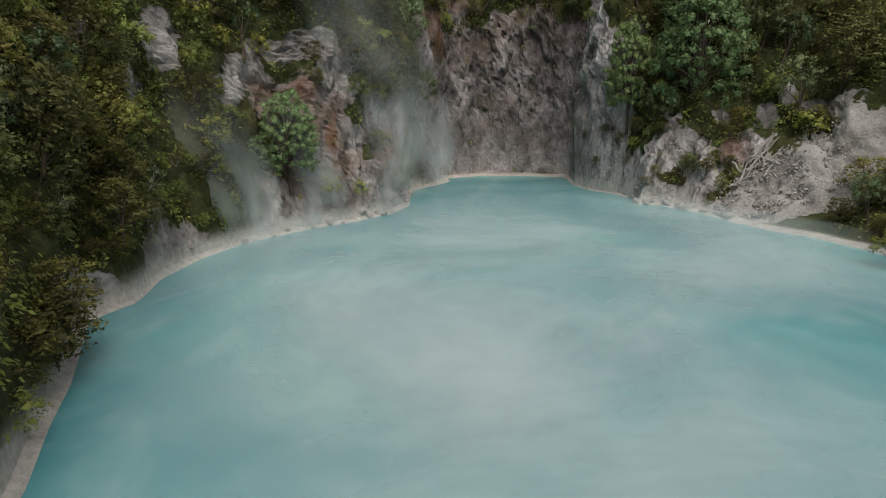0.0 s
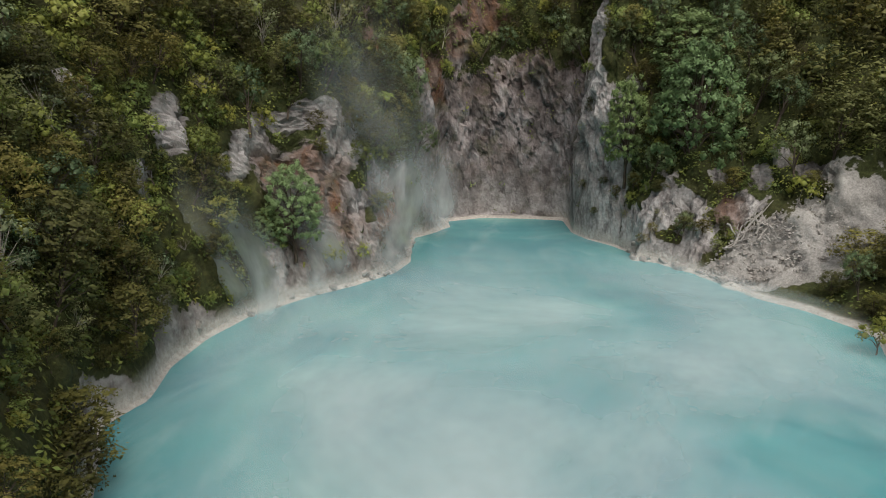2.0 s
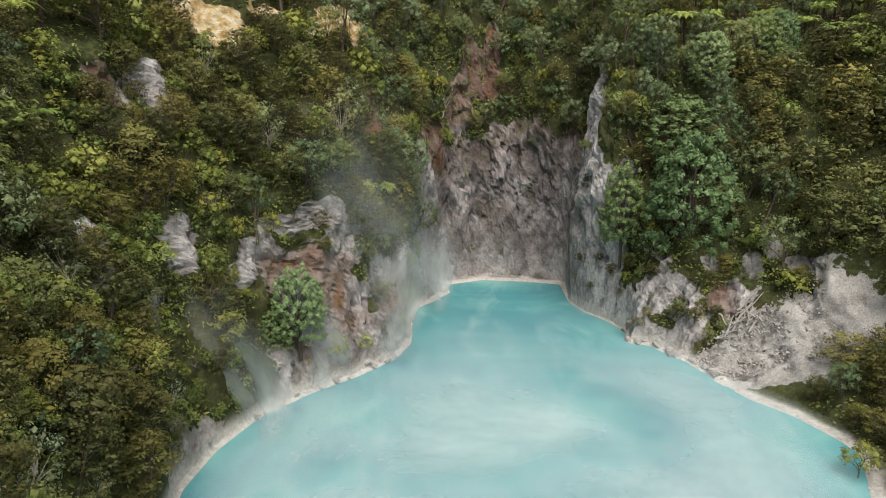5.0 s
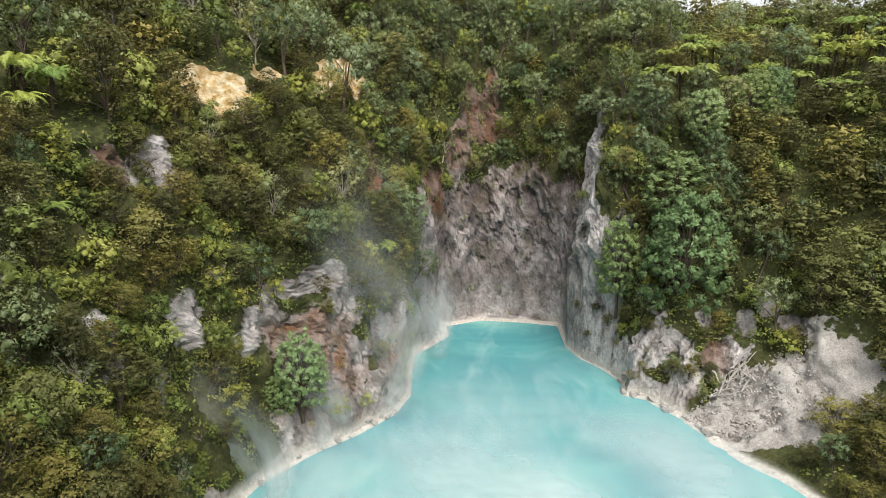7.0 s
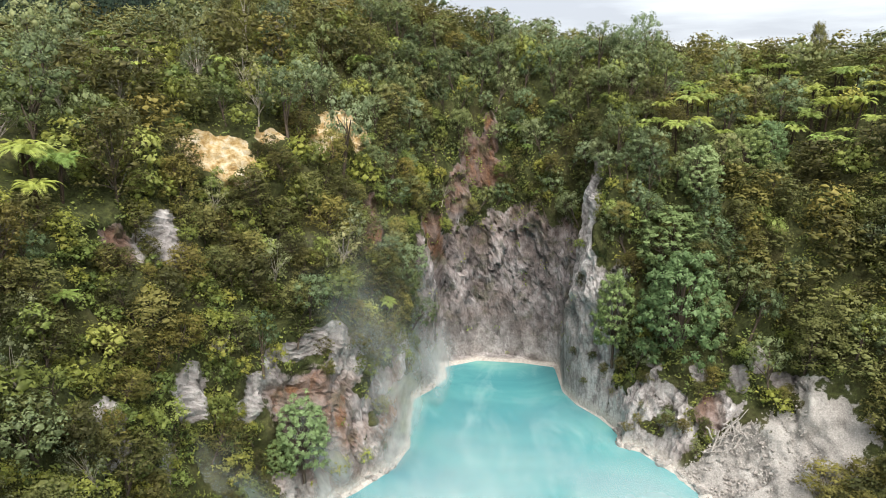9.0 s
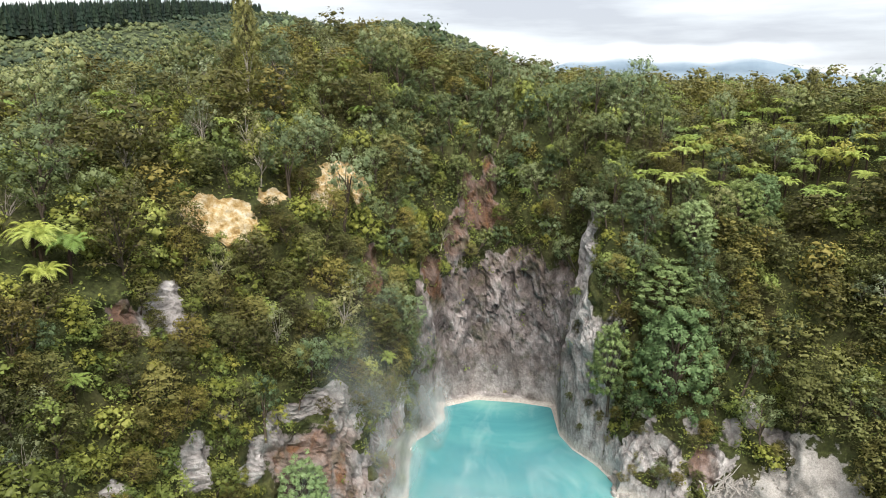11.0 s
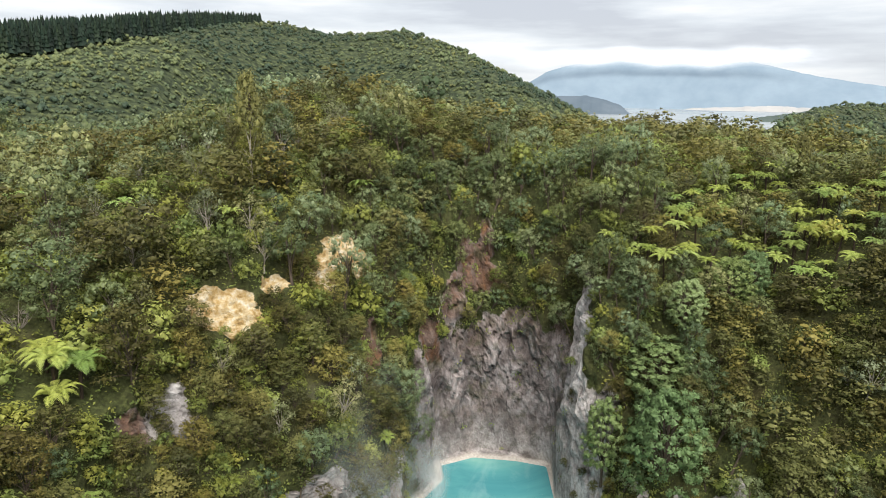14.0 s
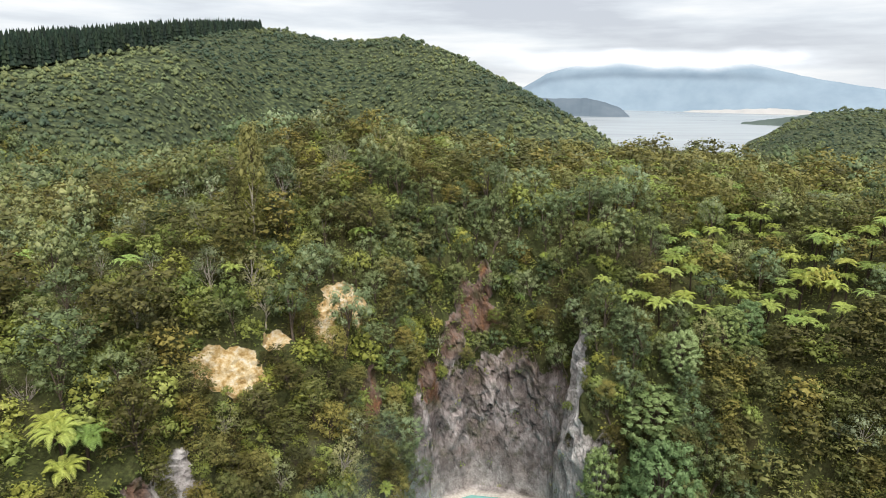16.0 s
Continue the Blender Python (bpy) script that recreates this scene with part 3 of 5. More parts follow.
def cards(rng, p, out, length, width, droop=0.12, stick=0.35):
    """Small kite-shaped leaves at p whose faces turn towards out; stick: how far they stand off."""
    n = len(p)
    face = unit(out + rng.normal(0, 0.24, (n, 3)))
    a = unit(np.cross(face, rng.normal(0, 1, (n, 3))) + face * stick)
    b = unit(np.cross(face, a))
    l = (length * rng.uniform(0.6, 1.35, n))[:, None]
    w = (width * rng.uniform(0.7, 1.3, n))[:, None]
    sag = np.array([0, 0, -1.0]) * l * droop
    v = np.stack([p - a * l * 0.4, p + b * w * 0.5 + a * l * 0.05, p + a * l * 0.6 + sag, p - b * w * 0.5 + a * l * 0.05], 1)
    return v.reshape(-1, 3), np.arange(n * 4).reshape(n, 4)


def turned_out(v, f, towards):
    """The faces f, turned so that each one's front looks the way given for it."""
    n = np.cross(v[f[:, 1]] - v[f[:, 0]], v[f[:, 2]] - v[f[:, 0]])
    return np.where((np.sum(n * towards, 1) < 0)[:, None], f[:, ::-1], f)


OCTA = np.array([(1, 0, 0), (-1, 0, 0), (0, 1, 0), (0, -1, 0), (0, 0, 1), (0, 0, -1)], float)
OCTA_F = np.array([(0, 2, 4), (2, 1, 4), (1, 3, 4), (3, 0, 4), (2, 0, 5), (1, 2, 5), (3, 1, 5), (0, 3, 5)])


def lobed_crown(rng, lobes, rx, rz, per, length, width, up=0.3, bias=0.35, body=0.5, ragged=0.12, single=False):
    """A crown of leafy lobes: small leaves through each lobe, where body is given round an added solid lump."""
    n = len(lobes)
    grow = rng.uniform(0.78, 1.22, n)
    size = np.stack([rx * grow, rx * grow, rz * grow], -1)
    c, q = np.repeat(lobes, per, 0), np.repeat(size, per, 0)
    d = unit(rng.normal(0, 1, (len(c), 3)) + (0, 0, bias))
    p = c + d * q * rng.uniform(0.6, 1.0 + ragged, (len(c), 1))
    own = np.repeat(np.arange(n), per)
    keep = np.ones(len(p), bool)
    for k in range(n):
        keep &= ~((np.sum(((p - lobes[k]) / size[k]) ** 2, 1) < 0.22) & (own != k))
    p, d, q = p[keep], d[keep], q[keep]
    out = unit(d / q)
    core = lobes.mean(0) - (0, 0, 0.6)
    soft = unit(0.66 * out + 0.38 * unit(p - core) + (0, 0, 0.16) + rng.normal(0, 0.24, p.shape))
    lv, lf = cards(rng, p, out + (0, 0, up), length, width)
    lf = turned_out(lv, lf, soft)
    if single:
        flip = lf[:, 0] > lf[:, 1]
        tri = np.arange(len(lf) * 3).reshape(-1, 3)
        tris = np.where(flip[:, None], tri[:, ::-1], tri)
        lv, ln = lv.reshape(-1, 4, 3)[:, 1:].reshape(-1, 3), np.repeat(soft, 3, 0)
    else:
        tris, ln = np.concatenate([lf[:, (0, 1, 2)], lf[:, (0, 2, 3)]]), np.repeat(soft, 4, 0)
    if not body:
        return lv, tris, ln
    # solid lumps added to block light and view, so the leaf gaps darken
    lump = OCTA[None] * (1 + rng.uniform(-0.2, 0.2, (n, 6, 1)))
    spin = rng.uniform(0, 6.28, n)
    cs, sn_ = np.cos(spin)[:, None], np.sin(spin)[:, None]
    lump = np.stack([lump[..., 0] * cs - lump[..., 1] * sn_, lump[..., 0] * sn_ + lump[..., 1] * cs, lump[..., 2]], -1)
    inner = lobes[:, None] + lump * body * size[:, None]
    bn = unit(0.5 * unit(lump / size[:, None]) + 0.45 * unit(inner - core) + (0, 0, 0.15))
    faces = (OCTA_F[None] + (np.arange(n) * 6)[:, None, None]).reshape(-1, 3)
    return np.concatenate([inner.reshape(-1, 3), lv]), np.concatenate([faces, tris + n * 6]), np.concatenate([bn.reshape(-1, 3), ln])


def tube(path, radii, sides=5):
    """A tapered tube along a path of points."""
    path = np.asarray(path, float)
    t = unit(np.gradient(path, axis=0))
    s = unit(np.cross(t, (0.31, 0.87, 0.12)))
    u = np.cross(t, s)
    an = np.linspace(0, 2 * np.pi, sides, endpoint=False)
    v = path[:, None] + np.asarray(radii, float)[:, None, None] * (np.cos(an)[None, :, None] * s[:, None] + np.sin(an)[None, :, None] * u[:, None])
    f = [(i * sides + j, i * sides + (j + 1) % sides, (i + 1) * sides + (j + 1) % sides, (i + 1) * sides + j) for i in range(len(path) - 1) for j in range(sides)]
    return v.reshape(-1, 3), np.array(f)


def limbed_trunk(rng, tips, top, r0, start=0.25, sides=5, bend=0.3):
    """A trunk with a limb to each of the tips."""
    lean = rng.normal(0, bend, 2)
    zz = np.linspace(-0.6, top, 6)
    path = np.stack([lean[0] * (zz / top) ** 2, lean[1] * (zz / top) ** 2, zz], -1)
    pieces = [tube(path, np.linspace(r0, r0 * 0.3, 6), sides)]
    for tip in tips:
        h = np.clip(rng.uniform(start, 0.8) * min(tip[2], top), 0.15, top)
        base = np.array([np.interp(h, zz, path[:, 0]), np.interp(h, zz, path[:, 1]), h])
        q = np.linspace(0, 1, 4)[:, None]
        way = base + (tip - base) * q + np.array([0, 0, 0.25]) * np.sin(q * np.pi)
        pieces.append(tube(way, np.linspace(r0 * 0.42, r0 * 0.08, 4), 4))
    return join(*pieces)


def shell_points(rng, n, rx, rz, cz, low=-0.55, apart=0.90):
    d = unit(rng.normal(0, 1, (n * 8, 3)))
    d = d[d[:, 2] > low]
    keep = []
    for q in d:
        if all(np.dot(q, o) < apart for o in keep):
            keep.append(q)
        if len(keep) >= n:
            break
    d = np.array(keep)
    return d * (rx, rx, rz) * rng.uniform(0.72, 1.05, (len(d), 1)) + (0, 0, cz)


def make_broadleaf(rng, lod=0):
    rx, rz = rng.uniform(2.0, 2.5), rng.uniform(2.3, 2.9)
    c = shell_points(rng, (40, 20, 13)[lod], rx, rz, 4.3, -0.5, (0.88, 0.80, 0.70)[lod])
    c = (c - (0, 0, 4.3)) * rng.uniform(0.80, 1.10, (len(c), 1)) + (0, 0, 4.3)
    big = (0.60, 0.88, 1.12)[lod]
    leaves = lobed_crown(rng, c, big, big * 0.9, (48, 32, 17)[lod], (0.31, 0.46, 0.74)[lod], (0.22, 0.32, 0.54)[lod], 0.3, 0.5, 0.50, 0.16, True)
    return limbed_trunk(rng, c[::4] * 0.8 + (0, 0, 0.6), 4.6, 0.2), leaves


def make_silver(rng, lod=0):
    rx, rz = rng.uniform(2.0, 2.3), rng.uniform(3.1, 3.4)
    c = shell_points(rng, 230, rx, rz, 3.5, -0.8, 0.981)
    shape = 1.0 + 0.16 * fnoise(c * (1, 1, 0.8), 0.75, 2, int(rng.integers(0, 99)))
    c = (c - (0, 0, 3.5)) * shape[:, None] + (0, 0, 3.5)
    c[:, :2] *= (1.12 - 0.16 * c[:, 2:] / 3.5)
    c = np.concatenate([c, shell_points(rng, 34, rx * 0.66, rz * 0.72, 3.5)])
    leaves = lobed_crown(rng, c, 0.28, 0.26, 44, 0.15, 0.10, 0.35, 0.6, 0.6, 0.14)
    return limbed_trunk(rng, c[::6] * 0.8 + (0, 0, 0.6), 5.0, 0.16), leaves


def make_kanuka(rng, lod=0):
    """Flat sprays in uneven tiers, open between them."""
    c = []
    n = (32, 17, 11)[lod]
    top = rng.uniform(4.6, 5.6)
    for k in range(n):
        z = 0.9 + (top - 0.9) * ((k + rng.uniform(0.2, 0.8)) / n) ** 0.8
        r = 2.35 * np.sqrt(np.clip(1 - ((z - 2.5) / (top - 2.2)) ** 2, 0.03, 1)) * rng.uniform(0.35, 1.0)
        a = k * 2.4 + rng.uniform(-0.5, 0.5)
        c.append((r * np.cos(a), r * np.sin(a), z))
    c = np.array(c)
    big = (0.82, 1.10, 1.40)[lod]
    leaves = lobed_crown(rng, c, big, big * 0.44, (56, 34, 18)[lod], (0.34, 0.50, 0.80)[lod], (0.19, 0.29, 0.50)[lod], 0.55, 0.45, 0.40, 0.18, True)
    return limbed_trunk(rng, c[::2] - (0, 0, 0.15), 3.8, 0.13, 0.1, 5, 0.5), leaves


def make_shrub(rng, lod=0):
    c = shell_points(rng, (19, 11, 7)[lod], 1.5, 1.5, 1.5, -0.3, 0.82)
    big = (0.58, 0.80, 1.02)[lod]
    leaves = lobed_crown(rng, c, big, big * 0.85, (48, 30, 16)[lod], (0.31, 0.46, 0.72)[lod], (0.21, 0.31, 0.50)[lod], 0.4, 0.5, 0.50, 0.2, True)
    return limbed_trunk(rng, c[::2] * 0.8, 1.6, 0.09, 0.05), leaves


def make_grey(rng, lod=0):
    c = shell_points(rng, (22, 12, 8)[lod], 1.7, 2.2, 2.8, -0.5, 0.80)
    big = (0.52, 0.75, 0.95)[lod]
    leaves = lobed_crown(rng, c, big, big * 1.1, (48, 28, 15)[lod], (0.37, 0.48, 0.70)[lod], (0.15, 0.23, 0.38)[lod], 0.7, 0.4, 0.42, 0.32, True)
    return limbed_trunk(rng, c, 2.8, 0.11, 0.1), leaves


def make_fern(rng, lod=0):
    """A tree fern: long arching fronds with a row of leaflets on each side, in two whorls on a fibrous trunk."""
    vs, fs, ns, n = [], [], [], 0
    fronds, pairs = ((19, 22), (13, 10), (10, 6))[lod]
    for k in range(fronds):
        a = k * 2.4 + rng.uniform(-0.2, 0.2)
        inner = k % 3 == 0
        ln = rng.uniform(2.3, 3.1) * (0.8 if inner else 1.0)
        t = np.linspace(0.10, 1, pairs)
        rise = rng.uniform(1.0, 1.25) if inner else rng.uniform(0.55, 0.85)
        r = ln * (0.95 * t - 0.16 * t * t)
        z = 4.0 + ln * (rise * t - (rise - (0.20 if inner else 0.02)) * t ** 2.2)
        d, s = np.array([np.cos(a), np.sin(a), 0]), np.array([-np.sin(a), np.cos(a), 0])
        mid = d[None] * r[:, None] + np.array([0, 0, 1.0]) * z[:, None] + s[None] * (rng.normal(0, 0.18) * t ** 2 * ln)[:, None]
        way = unit(np.gradient(mid, axis=0))
        flat_n = unit(np.cross(way, np.broadcast_to(s, way.shape)))
        flat_n *= np.sign(flat_n[:, 2:] + 1e-6)
        half = 0.36 * np.sin(np.clip(t * 0.90 + 0.09, 0, 1) * np.pi) ** 0.7 + 0.03
        step = ln / pairs * 0.36
        for side in (1, -1):
            tip = mid + s * (half * side)[:, None] + way * 0.20 - flat_n * (0.22 * half)[:, None]
            v = np.stack([mid - way * step, tip - way * step * 0.3, tip + way * step * 0.3, mid + way * step], 1).reshape(-1, 3)
            f = np.arange(len(v)).reshape(-1, 4)
            nn = np.repeat(unit(flat_n + s * side * 0.28 + rng.normal(0, 0.06, flat_n.shape)), 4, 0)
            f = turned_out(v, f, nn[f[:, 0]])
            vs.append(v)
            fs.append(f + n)
            ns.append(nn)
            n += len(v)
    lean = rng.normal(0, 0.25, 2)
    zz = np.linspace(-0.6, 4.05, 7)
    trunk = tube(np.stack([lean[0] * (1 - zz / 4.05), lean[1] * (1 - zz / 4.05), zz], -1), np.linspace(0.17, 0.12, 7), 6)
    dead = []
    for k in range(9):
        a = rng.uniform(0, 6.28)
        q = np.linspace(0, 1, 4)[:, None]
        dead.append(tube(np.array([0, 0, 3.9]) + q * (np.cos(a) * 0.5, np.sin(a) * 0.5, 0) - q ** 2 * (0, 0, rng.uniform(0.8, 1.5)), np.linspace(0.035, 0.015, 4), 3))
    ff = np.concatenate(fs)
    return join(trunk, *dead), (np.concatenate(vs), np.concatenate([ff[:, (0, 1, 2)], ff[:, (0, 2, 3)]]), np.concatenate(ns))


def make_dead(rng, lod=0):
    pieces = []
    for k in range(11):
        a, up = rng.uniform(0, 6.28), rng.uniform(0.5, 1.0)
        tip = np.array([np.cos(a) * rng.uniform(0.7, 1.7), np.sin(a) * rng.uniform(0.7, 1.7), 2.6 * up])
        q = np.linspace(0, 1, 5)[:, None]
        way = tip * q + rng.normal(0, 0.10, (5, 3)) * q + (0, 0, -0.25)
        pieces.append(tube(way, np.linspace(0.055, 0.014, 5), 4))
        for _ in range(5):
            b = way[rng.integers(2, 5)]
            t2 = b + rng.normal(0, 0.45, 3) + (0, 0, 0.4)
            pieces.append(tube(np.stack([b, (b + t2) / 2 + rng.normal(0, 0.06, 3), t2]), (0.022, 0.015, 0.008), 3))
    return join(*pieces), None


def make_spire(rng, lod=0):
    z = np.linspace(2.4, 13.0, 80)
    a = np.arange(80) * 2.4
    r = 1.75 * np.sqrt(np.clip(1 - ((z - 7.2) / 6.3) ** 2, 0.02, 1)) * rng.uniform(0.45, 1.0, 80)
    c = np.stack([r * np.cos(a), r * np.sin(a), z], -1)
    leaves = lobed_crown(rng, c, 0.60, 0.80, 64, 0.36, 0.20, 0.6, 0.4, 0.5, 0.2, True)
    return limbed_trunk(rng, c[::4], 11.5, 0.2, 0.7), leaves


def make_pale_tree(rng, lod=0):
    c = np.array([(rng.normal(0, 0.9), rng.normal(0, 0.9), z) for z in np.linspace(3.2, 11.5, 30)])
    leaves = lobed_crown(rng, c, 0.50, 0.48, 38, 0.32, 0.15, 0.5, 0.4, 0, 0.4, True)
    return limbed_trunk(rng, c[::2], 10.5, 0.11, 0.5, 5, 0.4), leaves


KINDS = {
    "kanuka": (make_kanuka, "kanuka", BARK, "kanuka_tree", "olive-green kanuka tree with flat layered feathery foliage", "tree"),
    "broadleaf": (make_broadleaf, "broadleaf", BARK, "broadleaf_tree", "grey-green broadleaf tree with a clumped rounded crown", "tree"),
    "silver": (make_silver, "silver", BARK, "large_broadleaf_tree", "tall silvery-green broadleaf tree with a dense domed crown", "tree"),
    "shrub": (make_shrub, "shrub", BARK, "shrub", "bright green leafy shrub on the crater slope", "shrub"),
    "fern": (make_fern, "fern", FERN_BARK, "tree_fern", "yellow-green tree fern with arching fronds on a dark trunk", "tree fern"),
    "grey": (make_grey, "grey", PALE_BARK, "grey_shrub", "tall grey-green fine-leaved shrub with pale twigs", "shrub"),
    "dead": (make_dead, None, DEAD, "dead_shrub", "leafless dead shrub with bleached grey branches", "shrub"),
    "spire": (make_spire, "kanuka", BARK, "columnar_tree", "tall dark green columnar tree above the canopy", "tree"),
    "pale": (make_pale_tree, "shrub", PALE_BARK, "slender_tree", "slender pale-trunked tree with sparse yellowish foliage", "tree"),
}
GROUPS = {"kanuka": "kanuka trees round the crater", "broadleaf": "broadleaf trees round the crater", "shrub": "green shrubs round the crater",
          "fern": "tree ferns round the crater", "grey": "grey shrubs round the crater", "dead": "dead shrubs round the crater"}
TEMPLATES = {}


def template(kind, variant):
    """A thing of that kind with trunk and crown, and light arrays of its far version."""
    if (kind, variant) not in TEMPLATES:
        make, leaf, bark, name, label, cat = KINDS[kind]
        wood, leaves = make(np.random.default_rng(100 + 7 * variant + len(kind)))
        root = new(name)
        root.empty_display_size = 0.5
        tagged(root, label, cat, GROUPS.get(kind, ""))
        part("stem" if kind == "dead" else "trunk", mesh_of("trunk", *wood, bark, True), root)
        if leaves is not None:
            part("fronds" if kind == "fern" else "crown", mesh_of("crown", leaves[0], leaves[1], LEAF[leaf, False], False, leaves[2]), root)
        far = [make(np.random.default_rng(100 + 7 * variant + len(kind)), q) if leaves is not None else (wood, None) for q in (1, 2)]
        TEMPLATES[kind, variant] = (root, far)
    return TEMPLATES[kind, variant]


def stand(x, y, z, size, spin, lean=(0, 0), tall=1.0):
    m = Matrix.Translation((x, y, z - 0.25)) @ Euler((lean[1], lean[0], spin), "XYZ").to_matrix().to_4x4()
    return m @ Matrix.Diagonal((size, size, size * tall, 1))


# where they stand: points over the sheet, spaced in 3D
cell = np.linalg.norm(np.cross(np.roll(POS, -1, 0)[:, :-1] - POS[:, :-1], POS[:, 1:] - POS[:, :-1]), axis=-1)
cx, cy = POS[:, :-1, 0], POS[:, :-1, 1]
seen = (cy > 14) & (np.abs(cx) < 0.74 * cy + 14) & (gd[:, :-1] > 0.25) & (cy < 330)
seen[-1] = False
weight = (cell * seen).ravel()
pick = RNG.choice(weight.size, size=60000, p=weight / weight.sum())
pi, pj = pick // (nr - 1), pick % (nr - 1)
fr = RNG.uniform(0, 1, (2, len(pick), 1))
spots = POS[pi, pj] + (POS[(pi + 1) % nt, pj] - POS[pi, pj]) * fr[0] + (POS[pi, pj + 1] - POS[pi, pj]) * fr[1]
sn = nrm[pi, pj]
sd = gd[pi, pj]
scov = cover(spots[:, 0], spots[:, 1], spots[:, 2], sd)
up2 = cover(spots[:, 0], spots[:, 1] + 1.0, spots[:, 2] + 2.4, sd)
blocked = np.maximum.reduce([scov["bare"], scov["scree"], scov["clay"], up2["clay"], 0.9 * up2["bare"] * (spots[:, 2] > 3.5), scov["rim"]])
up3 = cover(spots[:, 0], spots[:, 1] + 2.5, spots[:, 2] + 3.2, sd)
blocked = np.maximum.reduce([blocked, up3["clay"], up3["pale"] * (spots[:, 2] > 25)])
own_bare = np.maximum.reduce([scov["bare"], scov["scree"], scov["clay"], scov["rim"]])
# the foot of the landslip stays clear
own_bare[(spots[:, 0] > 35) & (spots[:, 0] < 43.5) & (spots[:, 1] > 67) & (spots[:, 1] < 79) & (spots[:, 2] < 5)] = 1.0
dice = RNG.uniform(0, 1, (6, len(pick)))
patch = 0.5 + 0.5 * fnoise(spots, 0.055, 3, 40)
patch2 = 0.5 + 0.5 * fnoise(spots, 0.08, 3, 47)
th_s = bearing(spots[:, 0], spots[:, 1])


def choose(i):
    """Which plant grows at a spot, and its size."""
    x, y, z = spots[i]
    th, a, u = th_s[i], patch[i], dice[0, i]
    if 32 < x < 82 and 97 < y < 136 and z > 39 and th < 52:
        q = 0.80 if abs(x - 24 - 0.28 * y) < 15 and a > 0.3 else 0.42
        kinds = (("fern", q), ("shrub", q + 0.14), ("broadleaf", q + 0.20), ("kanuka", 0.97), ("grey", 1.0))
    elif x > 41 + 0.3 * max(0, y - 92) and y < 116:
        kinds = (("kanuka", 0.80), ("shrub", 0.87), ("broadleaf", 0.96), ("grey", 1.0))
    elif 20 < x < 60 and y < 125:
        kinds = (("broadleaf", 0.60), ("kanuka", 0.74), ("shrub", 0.97), ("fern", 1.0))
    elif 60 < th < 118 and z > 36 and y < 136:
        kinds = (("broadleaf", 0.70), ("shrub", 0.84), ("kanuka", 0.96), ("fern", 1.0))
    elif 110 < th < 150 and z < 50:
        kinds = (("broadleaf", 0.38), ("kanuka", 0.72), ("shrub", 1.0))
    elif x < -8 and z < 46:
        k = 0.62 if a > 0.5 else 0.40
        kinds = (("kanuka", k), ("shrub", 0.86), ("broadleaf", 0.93), ("grey", 0.978), ("fern", 0.98), ("dead", 1.0))
    elif x < -20:
        k = 0.42 if a > 0.5 else 0.22
        kinds = (("kanuka", k), ("shrub", k + 0.34), ("grey", k + 0.46), ("broadleaf", 0.93), ("fern", 0.965), ("dead", 1.0))
    else:
        k = 0.46 if a > 0.45 else 0.28
        kinds = (("kanuka", k), ("shrub", k + 0.34), ("grey", k + 0.40), ("broadleaf", 0.86), ("fern", 0.965), ("dead", 1.0))
    for kind, lim in kinds:
        if u <= lim:
            break
    lo, hi = {"kanuka": (0.75, 1.3), "broadleaf": (0.6, 1.25), "shrub": (0.6, 1.25), "fern": (0.6, 1.0), "grey": (0.7, 1.2), "dead": (0.6, 1.1)}[kind]
    size = (lo + (hi - lo) * dice[1, i]) * 1.12
    if kind == "fern" and x > 30:
        size *= 1.1
    steep = 1 - sn[i, 2]
    if steep > 0.45:
        size *= 0.72
    if z < 9:
        size *= 0.62
    return kind, size


